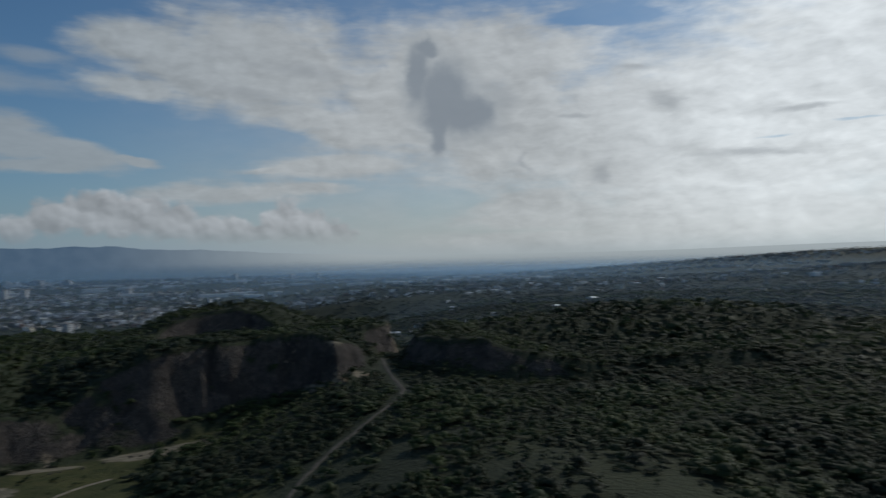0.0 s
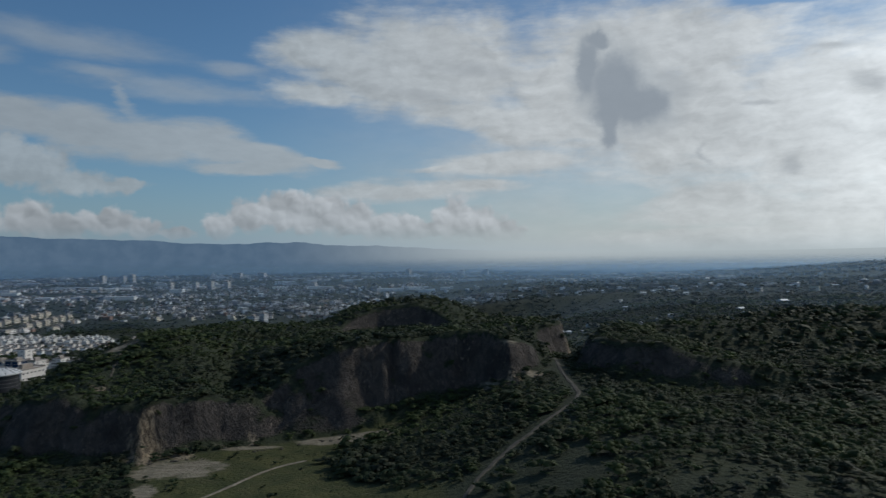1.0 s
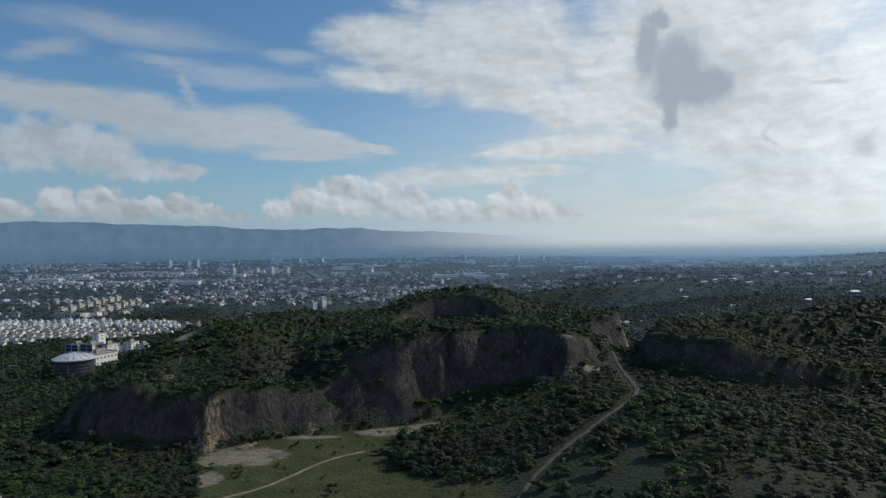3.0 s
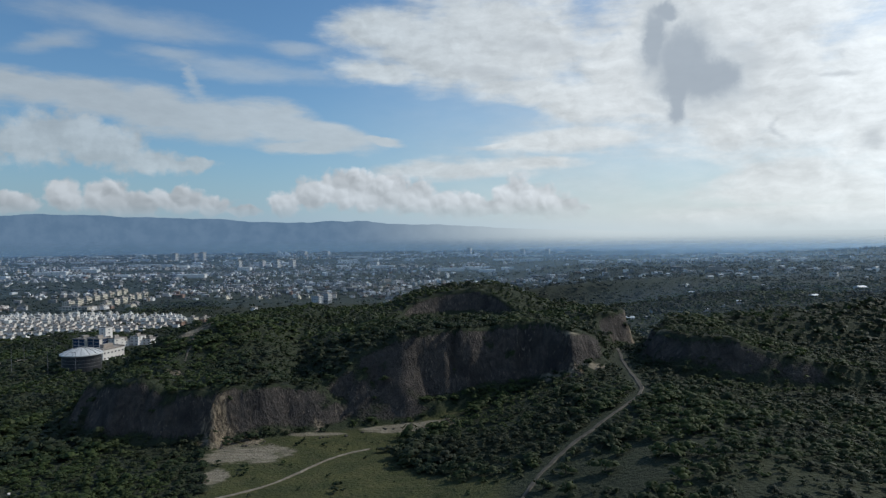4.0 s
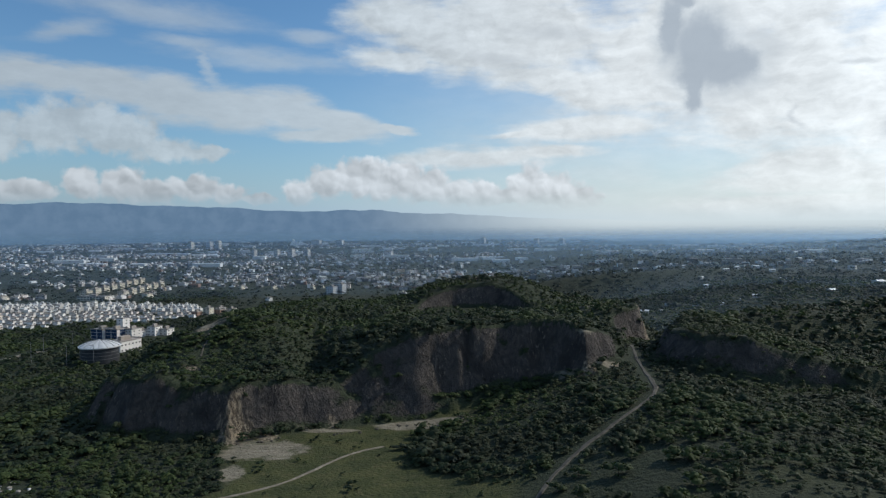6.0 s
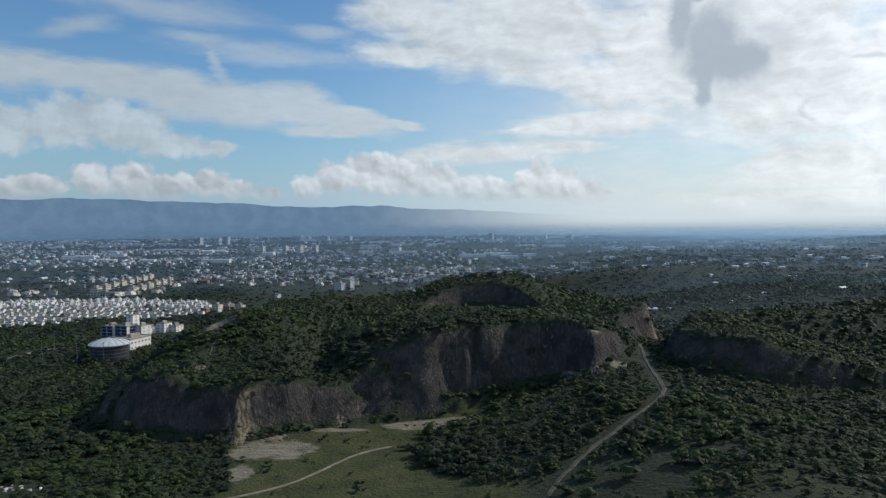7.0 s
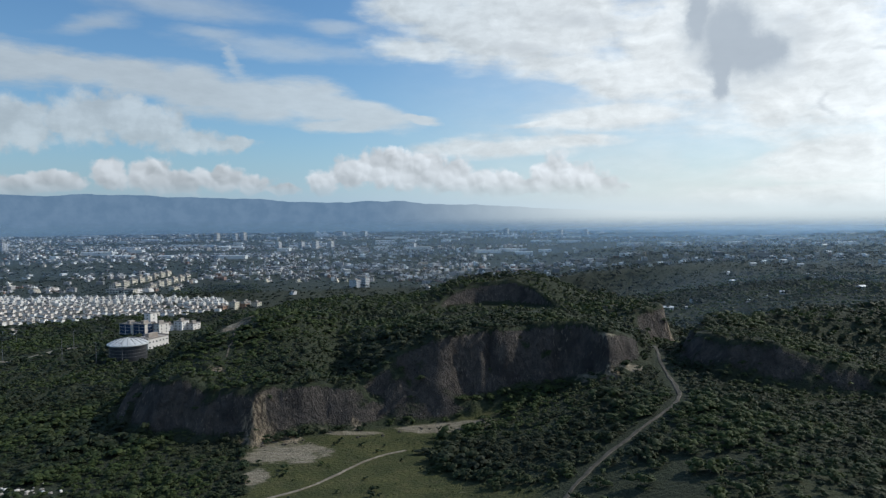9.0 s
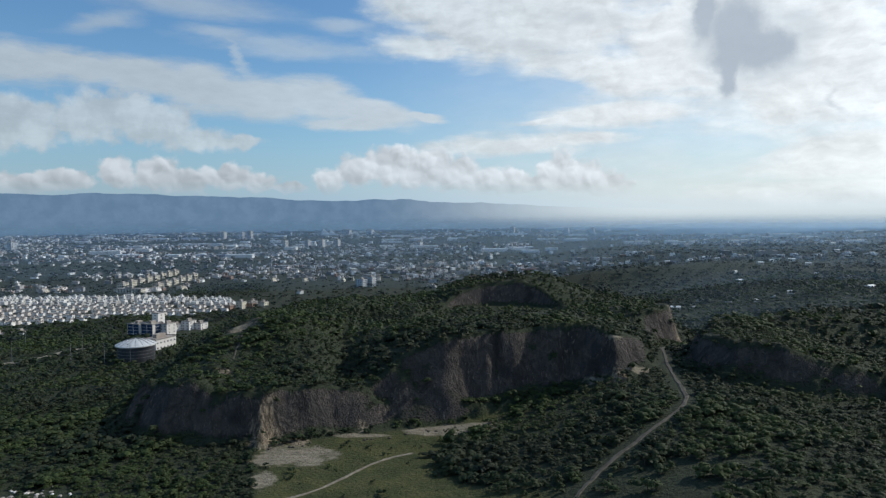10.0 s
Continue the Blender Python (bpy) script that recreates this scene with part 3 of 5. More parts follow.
def build_track(name, line, width, label, soil):
    """A worn strip that follows the land, with a wandering edge."""
    pts = [Vector(p) for p in line]
    way, verts, quads = [], [], []
    for a, b in zip(pts, pts[1:]):
        n = max(2, int((b - a).length / 1.2))
        way += [a.lerp(b, i / n) for i in range(n)]
    way.append(pts[-1])
    for _ in range(30):
        way = [way[0]] + [(way[i - 1] + 2 * way[i] + way[i + 1]) / 4 for i in range(1, len(way) - 1)] + [way[-1]]
    m = 7
    for i, p in enumerate(way):
        t = (way[min(i + 1, len(way) - 1)] - way[max(i - 1, 0)]).normalized()
        side = Vector((t.y, -t.x))
        wl = width * (0.5 + 0.34 * fbm(np.array(p.x), np.array(p.y), 6, 3))
        wr = width * (0.5 + 0.34 * fbm(np.array(p.x + 40), np.array(p.y), 6, 3))
        for j in range(m):
            q = p + side * (-wl + (wl + wr) * j / (m - 1))
            z = float(ground_height(q.x, q.y))
            verts.append((q.x, q.y, z + (0.30 if 0 < j < m - 1 else -0.25) - (0.08 if j == m // 2 else 0)))
    for i in range(len(way) - 1):
        for j in range(m - 1):
            a = i * m + j
            quads.append((a, a + 1, a + m + 1, a + m))
    return tagged(mesh_object(name, verts, quads, mats=[soil], smooth=True), label, "track", kind="structure")


build_track("dirt_track", TRACK, 1.9, "pale rutted dirt track climbing through the scrub", DIRT)
build_track("footpath", FOOTPATH, 1.3, "narrow trodden earth path across the quarry floor", PALE_DIRT)
build_track("hill_trail", TRAIL, 1.1, "thin bare earth trail over the green hill", DIRT)
build_track("hill_trail", TRAIL_LOW, 1.0, "thin bare earth trail down the green hill", DIRT)


# ---- scrub and trees ----
def crown(rng, lobes, cards, size):
    """Corners, quads and triangles of one leafy crown of radius about 1: flat lobes of dark inner twigs under torn leaf sprays."""
    verts, quads, tris = [], [], []
    centres = []
    for i in range(lobes):
        a, r = rng.uniform(0, 2 * math.pi), (0.0 if i == 0 else rng.uniform(0.35, 0.72))
        c = np.array((r * math.cos(a), r * math.sin(a), rng.uniform(0.55, 1.0) - 0.35 * r))
        s = np.array((rng.uniform(0.38, 0.58), rng.uniform(0.38, 0.58), rng.uniform(0.20, 0.32)))
        centres.append((c, s))
        base = len(verts)
        for ring, (wide, high) in enumerate(((0.86, -0.35), (0.62, 0.5))):
            for g in range(6):
                t = g * math.pi / 3 + 0.5 * ring + a
                verts.append(c + s * wide * np.array((math.cos(t), math.sin(t), high / wide)) * rng.uniform(0.82, 1.05))
        verts.append(c + s * np.array((0, 0, 0.82)))
        for g in range(6):
            h = (g + 1) % 6
            tris += [(base + g, base + h, base + 6 + g), (base + h, base + 6 + h, base + 6 + g), (base + 6 + g, base + 6 + h, base + 12)]
    for i in range(cards):
        c, s = centres[i % lobes]
        d = rng.normal(size=3)
        d[2] = abs(d[2]) * 0.9 - 0.25
        d /= np.linalg.norm(d)
        p = c + d * s * rng.uniform(0.82, 1.18)
        n = d * np.array((0.6, 0.6, 1.0)) + np.array((0, 0, 0.35)) + rng.normal(size=3) * 0.25
        n /= np.linalg.norm(n)
        u = np.cross(n, rng.normal(size=3))
        u /= np.linalg.norm(u)
        v = np.cross(n, u)
        w = size * rng.uniform(0.6, 1.3)
        base = len(verts)
        verts += [p + u * w, p + v * w * rng.uniform(0.4, 0.8), p - u * w * rng.uniform(0.6, 1.0), p - v * w * rng.uniform(0.4, 0.8)]
        quads.append((base, base + 1, base + 2, base + 3))
    return np.array(verts), np.array(quads, int).reshape(-1, 4), np.array(tris, int)


def spread(lo_x, hi_x, lo_y, hi_y, cell, rng):
    """Points scattered over a rectangle, one in each cell."""
    gx, gy = np.meshgrid(np.arange(lo_x, hi_x, cell), np.arange(lo_y, hi_y, cell))
    gx = gx + rng.uniform(-0.5, 0.5, gx.shape) * cell
    gy = gy + rng.uniform(-0.5, 0.5, gy.shape) * cell
    return gx.ravel(), gy.ravel()


def clearing(x, y):
    """Grassy ground with single bushes along the lower track."""
    return step(1.25, 0.7, np.hypot((x - 50) / 30, (y - 197) / 22) + 0.6 * fbm(x, y, 22, 3))


def growth(x, y):
    """How thickly scrub grows at a place, 0..1."""
    g = np.where(steepness(x, y) > 1.15, np.where(x > 104, 0.22, 0.06), 1.0)
    d, _ = inside_by(x, y, FLOOR_RING)
    g = np.where(d + fbm(x, y, 18, 3) * 5 > 0, 0.0, g)
    g = np.where(near_line(x, y, TRACK) < 3.4, 0.0, g)
    g = np.where(near_line(x, y, FOOTPATH) < 2.5, 0.0, g)
    g = np.where((near_line(x, y, TRAIL) < 2.4) | (near_line(x, y, TRAIL_LOW) < 2.0), 0.0, g)
    g = np.where(np.hypot((x + 120) / 11, (y - 387) / 17) < 1, 0.0, g)
    g = np.where(np.hypot((x - 76) / 24, (y - 330) / 12) < 1, g * 0.35, g)
    g = np.where((np.hypot((x - 38) / 47, (y - 525) / 42) < 1) & (y > 505), np.where(y < 548, 0.6, 0.05), g)
    open_ = np.maximum(step(0.15, 0.45, fbm(x, y, 45, 3)) * step(150, 40, np.abs(x - 60)) * step(240, 215, y), clearing(x, y))
    g = np.where(np.hypot((x + 145) / 18, (y - 228) / 7) < 1, 0.1, g)
    return g * (1 - 0.85 * open_)


ESTATE = [(-640, 720, 1), (-498, 758, 1), (-427, 803, 1), (-401, 845, 1), (-323, 842, 1), (-287, 878, 1), (-253, 913, 1), (-328, 1006, 1),
          (-464, 1034, 1), (-596, 1041, 1), (-760, 1010, 1)]
HALL = (-207.5, 452.0)
ROAD = [(-345, 405), (-310, 422), (-288, 437), (-274, 451), (-270, 486), (-257, 514), (-262, 560), (-285, 640)]


def built_up(x, y):
    d, _ = inside_by(x, y, ESTATE)
    return (d > -6) | (np.hypot(x - HALL[0], y - HALL[1]) < 16) | ((np.abs(x + 300) < 40) & (np.abs(y - 715) < 42)) | (near_line(x, y, ROAD) < 5) | ((np.abs(x + 213) < 12) & (np.abs(y - 495) < 22))


def in_view(x, y, margin=25):
    return (x > -0.72 * y - margin) & (x < 1.45 * y + margin) & (np.hypot(x, y) > 150)


def scatter(x, y, size, crowns, rng):
    """All crowns at those places as joined arrays."""
    pick = rng.integers(0, len(crowns), len(x))
    turn = rng.uniform(0, 2 * math.pi, len(x))
    tall = size * rng.uniform(0.65, 1.0, len(x))
    z = ground_height(x, y)
    vs, qs, ts, n, tones = [], [], [], 0, []
    tone = rng.random(len(x))
    for i, (v, q, t) in enumerate(crowns):
        sel = np.nonzero(pick == i)[0]
        if not len(sel):
            continue
        c, s = np.cos(turn[sel])[:, None], np.sin(turn[sel])[:, None]
        px = (v[:, 0] * c - v[:, 1] * s) * size[sel][:, None] + x[sel][:, None]
        py = (v[:, 0] * s + v[:, 1] * c) * size[sel][:, None] + y[sel][:, None]
        pz = v[:, 2] * tall[sel][:, None] + z[sel][:, None]
        vs.append(np.stack((px, py, pz), -1).reshape(-1, 3))
        tones.append(np.repeat(tone[sel], len(v)))
        off = n + np.arange(len(sel)) * len(v)
        qs.append((q[None] + off[:, None, None]).reshape(-1, 4))
        ts.append((t[None] + off[:, None, None]).reshape(-1, 3))
        n += len(sel) * len(v)
    return np.concatenate(vs), np.concatenate(qs), np.concatenate(ts), np.concatenate(tones)


def leafy(name, made, leaf):
    """One joined object from scattered crowns, with a tone for every plant."""
    v, q, t, tone = made
    ob = mesh_object(name, v, q, t, mats=[leaf], smooth=True)
    ob.data.attributes.new("tone", "FLOAT", "POINT").data.foreach_set("value", tone.astype(np.float32))
    return ob


def tree_prototype(rng, v, q, t):
    """A low spreading tree: leaning trunk with limbs, and its crown."""
    root = new("tree")
    bm = bmesh.new()
    for k_ in range(4):
        a = k_ * 1.7 + rng.uniform(0, 1)
        tip = Vector((0.5 * math.cos(a), 0.5 * math.sin(a), 0.75)) if k_ else Vector((0.05, 0.02, 0.9))
        foot = Vector((0, 0, -0.15)) if k_ == 0 else Vector((0.02, 0.01, 0.32))
        made = bmesh.ops.create_cone(bm, cap_ends=True, segments=6, radius1=0.06 if k_ == 0 else 0.03, radius2=0.012, depth=1.0)["verts"]
        m = Matrix.Translation((foot + tip) / 2) @ (tip - foot).to_track_quat("Z", "Y").to_matrix().to_4x4() @ Matrix.Diagonal((1, 1, (tip - foot).length, 1))
        for vert in made:
            vert.co = m @ vert.co
    part("trunk", bm, BARK, root)
    leaves = mesh_object("crown", v, q, t, mats=[LEAF], smooth=True)
    leaves.parent = root
    leaves.data.attributes.new("tone", "FLOAT", "POINT").data.foreach_set("value", np.full(len(v), rng.random(), np.float32))
    return tagged(root, "low spreading thorn tree with dense dull green leaves", "tree", "trees on the slopes by the quarry")


def build_woods():
    rng = np.random.default_rng(11)
    near = [crown(rng, 5, 84, 0.19) for _ in range(8)]
    mid = [crown(rng, 3, 8, 0.42) for _ in range(6)]
    back = [crown(rng, 3, 26, 0.29) for _ in range(6)]
    small = [crown(rng, 1, 5, 0.45) for _ in range(5)]
    clumps = [crown(rng, 1, 0, 0.4) for _ in range(5)]

    # close slopes
    x, y = spread(-340, 470, 80, 390, 3.45, rng)
    keep = in_view(x, y, 12) & (rng.random(len(x)) < growth(x, y) * 0.96) & (np.hypot(x, y) < 400) & ~built_up(x, y)
    x, y = x[keep], y[keep]
    size = (1.05 + 2.7 * rng.random(len(x)) ** 1.8) * (1.05 + 0.65 * np.maximum(fbm(x, y, 34, 2), -0.4))
    clear = near_line(x, y, TRACK) > 1.6 + 0.85 * size
    x, y, size = x[clear], y[clear], size[clear]
    single = (y < 258) & (np.abs(x - 5) < 88) & (size > 1.5)
    order = np.nonzero(single)[0][:290]
    protos = [tree_prototype(rng, *c) for c in near]
    spots = ground_height(x[order], y[order])
    for j, i in enumerate(order):
        m = pose(float(x[i]), float(y[i]), float(spots[j]), 0, 0, float(rng.uniform(0, 360))) @ Matrix.Scale(float(size[i]), 4)
        if j < 8:
            protos[j].matrix_basis = m
        else:
            t = copy_thing(protos[j % 8], m)
            t.matrix_basis = m
    rest = np.ones(len(x), bool)
    rest[order] = False
    close = rest & (np.hypot(x, y) < 285)
    ob = leafy("hillside_scrub", scatter(x[close], y[close], size[close], near, rng), LEAF)
    tagged(ob, "dense dull green thorn scrub covering the near slopes", "scrub", kind="stuff")
    beyond = rest & ~close
    ob = leafy("cliff_top_scrub", scatter(x[beyond], y[beyond], size[beyond], back, rng), LEAF)
    tagged(ob, "dense green thorn scrub over the quarried hill", "scrub", kind="stuff")

    # undergrowth between them
    x, y = spread(-340, 470, 80, 400, 4.0, rng)
    keep = in_view(x, y, 12) & (rng.random(len(x)) < growth(x, y) * 0.8) & ~built_up(x, y) & (near_line(x, y, TRACK) > 3.0)
    x, y = x[keep], y[keep]
    ob = leafy("undergrowth", scatter(x, y, rng.uniform(0.8, 2.0, len(x)), small, rng), LEAF)
    tagged(ob, "low tangled undergrowth filling the scrub", "undergrowth", kind="stuff")

    # the hill's back and the country round it
    x, y = spread(-560, 1150, 240, 860, 5.2, rng)
    keep = in_view(x, y, 12) & (rng.random(len(x)) < growth(x, y) * 0.9) & (np.hypot(x, y) >= 400) & ~built_up(x, y)
    keep &= (x > -0.72 * y) & ((x < 230) & (y < 600) | (rng.random(len(x)) < 0.62))
    x, y = x[keep], y[keep]
    size = rng.uniform(1.9, 4.0, len(x)) * (1 + 0.3 * fbm(x, y, 80, 2)) * np.where((x < 230) & (y < 600), 1.0, 1.45)
    one = (y < 640) & (x < 300)
    a, b = scatter(x[one], y[one], size[one], mid, rng), scatter(x[~one], y[~one], size[~one], small, rng)
    n = len(a[0])
    ob = leafy("hill_woodland", (np.concatenate((a[0], b[0])), np.concatenate((a[1], b[1] + n)), np.concatenate((a[2], b[2] + n)), np.concatenate((a[3], b[3]))), LEAF)
    tagged(ob, "green bushes and low trees over the hill tops", "woodland", kind="stuff")

    # low bushes on the open ground
    x, y = spread(-110, 330, 150, 320, 4.5, rng)
    keep = in_view(x, y) & (growth(x, y) < 0.3) & (steepness(x, y) < 0.7) & (rng.random(len(x)) < 0.34) & (near_line(x, y, TRACK) > 3) & (near_line(x, y, FOOTPATH) > 2)
    for (cx, cy), (rx, ry) in GRAVEL:
        keep &= np.hypot((x - cx) / rx, (y - cy) / ry) > 1
    x, y = x[keep], y[keep]
    ob = leafy("low_bushes", scatter(x, y, 0.3 + 1.9 * rng.random(len(x)) ** 3.0, mid, rng), LEAF)
    tagged(ob, "small green bushes dotted over the quarry floor grass", "bushes", kind="stuff")

    # woods of the eastern country
    x, y = spread(180, 1500, 600, 1500, 8.8, rng)
    keep = in_view(x, y, 0) & (rng.random(len(x)) < 0.55 + 0.45 * step(-0.4, 0.3, fbm(x, y, 120, 3)))
    ob = leafy("eastern_woods", scatter(x[keep], y[keep], rng.uniform(3.0, 5.4, keep.sum()), clumps, rng), LEAF_HAZED)
    tagged(ob, "dark mixed woods of the rolling eastern country", "woodland", kind="stuff")

    # green scrub field beyond the estate
    x, y = spread(-460, -270, 1010, 1230, 8, rng)
    keep = (np.hypot((x + 365) / 78, (y - 1118) / 98) + 0.25 * fbm(x, y, 40, 3) < 1) & ~built_up(x, y)
    ob = leafy("field_scrub", scatter(x[keep], y[keep], rng.uniform(2.5, 4.5, keep.sum()), small, rng), LEAF)
    tagged(ob, "bright green scrub on an open field by the estate", "scrub", kind="stuff")

    # garden trees between the white houses
    x, y = spread(-680, -240, 730, 1045, 11, rng)
    d, _ = inside_by(x, y, ESTATE)
    keep = (d > 2) & (rng.random(len(x)) < 0.5)
    x, y = x[keep], y[keep]
    ob = leafy("garden_trees", scatter(x, y, rng.uniform(1.6, 3.4, len(x)), mid, rng), LEAF_HAZED)
    tagged(ob, "dark garden trees between the white houses", "trees", kind="stuff")

    # trees of the plain
    n = 19000
    r = 760 + (4850 - 760) * rng.random(n) ** 1.35
    a = np.radians(rng.uniform(-34, 56, n))
    x, y = r * np.sin(a), r * np.cos(a)
    thick = 0.62 - 0.9 * fbm(x * 0.22, y, 190, 4) + 0.35 * step(-400, 600, x)
    d, _ = inside_by(x, y, ESTATE)
    thick = np.where((d > -75) & (y > 900), 1.0, thick)
    thick = np.where(np.hypot((x + 360) / 60, (y - 1110) / 90) < 1, 1.0, thick)
    keep = (rng.random(n) < np.clip(thick, 0.12, 1)) & ~built_up(x, y)
    x, y, r = x[keep], y[keep], r[keep]
    size = rng.uniform(3.0, 5.6, len(x)) * (1 + r / 5000)
    one, two = r < 1900, r >= 1900
    a, b = scatter(x[one], y[one], size[one], small, rng), scatter(x[two], y[two], size[two], clumps, rng)
    ob = leafy("distant_trees", (np.concatenate((a[0], b[0])), a[1], np.concatenate((a[2], b[2] + len(a[0]))), np.concatenate((a[3], b[3]))), LEAF_HAZED)
    tagged(ob, "dark trees scattered between the houses of the plain", "trees", kind="stuff")


build_woods()

# ---- the town on the plain ----
def town_material():
    m, k, bsdf = material("painted concrete")
    r = k.add("ShaderNodeNewGeometry").outputs["Random Per Island"]
    ramp = k.add("ShaderNodeValToRGB")
    ramp.color_ramp.interpolation = "CONSTANT"
    stops = [(0.0, (0.34, 0.33, 0.32)), (0.20, (0.22, 0.22, 0.21)), (0.40, (0.52, 0.51, 0.49)), (0.58, (0.14, 0.14, 0.14)),
             (0.74, (0.32, 0.27, 0.21)), (0.77, (0.22, 0.14, 0.11)), (0.80, (0.80, 0.80, 0.79)), (0.92, (0.55, 0.53, 0.48))]
    for i, (at, c) in enumerate(stops):
        e = ramp.color_ramp.elements[i] if i < 2 else ramp.color_ramp.elements.new(at)
        e.position, e.color = at, (*c, 1)
    k.put(ramp.inputs[0], r)
    dirt = k.noise(k.add("ShaderNodeTexCoord").outputs["Object"], 0.2, 4)
    k.put(bsdf.inputs["Base Color"], k.mix(k.ramp(dirt, 0.4, 0.7, 0, 0.45), ramp.outputs[0], (0.2, 0.19, 0.17)))
    bsdf.inputs["Roughness"].default_value = 0.9
    return m


TOWN = town_material()
WHITE = plain_material("white painted plaster", (0.74, 0.72, 0.69), (0.84, 0.82, 0.79), 0.25, per_object=0.45)
ROOF = plain_material("flat roof screed", (0.24, 0.22, 0.20), (0.42, 0.40, 0.37), 0.2, per_object=0.2)
ESTATE_BACK = plain_material("white and bare plaster", (0.66, 0.64, 0.60), (0.80, 0.78, 0.74), 0.2, per_island=0.75)
PLASTER = plain_material("grey plaster", (0.30, 0.30, 0.29), (0.42, 0.41, 0.40), 0.3)
BRICK = plain_material("reddish brown paint", (0.26, 0.17, 0.13), (0.34, 0.23, 0.17), 0.3)
TOWER = plain_material("pale concrete", (0.50, 0.50, 0.49), (0.62, 0.62, 0.61), 0.15)
CREAM = plain_material("cream painted plaster", (0.58, 0.53, 0.42), (0.68, 0.63, 0.52), 0.2)
GLASS = plain_material("dark window glass", (0.035, 0.045, 0.055), (0.06, 0.07, 0.085), 0.3, rough=0.15)
DARK_PANEL = plain_material("dark cladding", (0.035, 0.038, 0.045), (0.06, 0.065, 0.07), 0.5, rough=0.4)
BAND = plain_material("dull grey trim", (0.13, 0.135, 0.14), (0.19, 0.195, 0.20), 0.5, rough=0.5)
METAL = plain_material("pale sheet metal", (0.60, 0.61, 0.60), (0.72, 0.72, 0.70), 0.4, rough=0.5, metal=0.2)


def boxes(cx, cy, cz, w, d, h, turn):
    """Joined boxes without floors, each with a low parapet-like upper block."""
    sx = np.array((-1, 1, 1, -1, -1, 1, 1, -1)) / 2
    sy = np.array((-1, -1, 1, 1, -1, -1, 1, 1)) / 2
    sz = np.array((-0.3, -0.3, -0.3, -0.3, 1, 1, 1, 1))
    c, s = np.cos(turn)[:, None], np.sin(turn)[:, None]
    lx, ly = sx * w[:, None], sy * d[:, None]
    v = np.stack((cx[:, None] + lx * c - ly * s, cy[:, None] + lx * s + ly * c, cz[:, None] + sz * h[:, None]), -1).reshape(-1, 3)
    q = np.array(((4, 5, 6, 7), (0, 1, 5, 4), (1, 2, 6, 5), (2, 3, 7, 6), (3, 0, 4, 7)))
    return v, (q[None] + (np.arange(len(cx)) * 8)[:, None, None]).reshape(-1, 4)


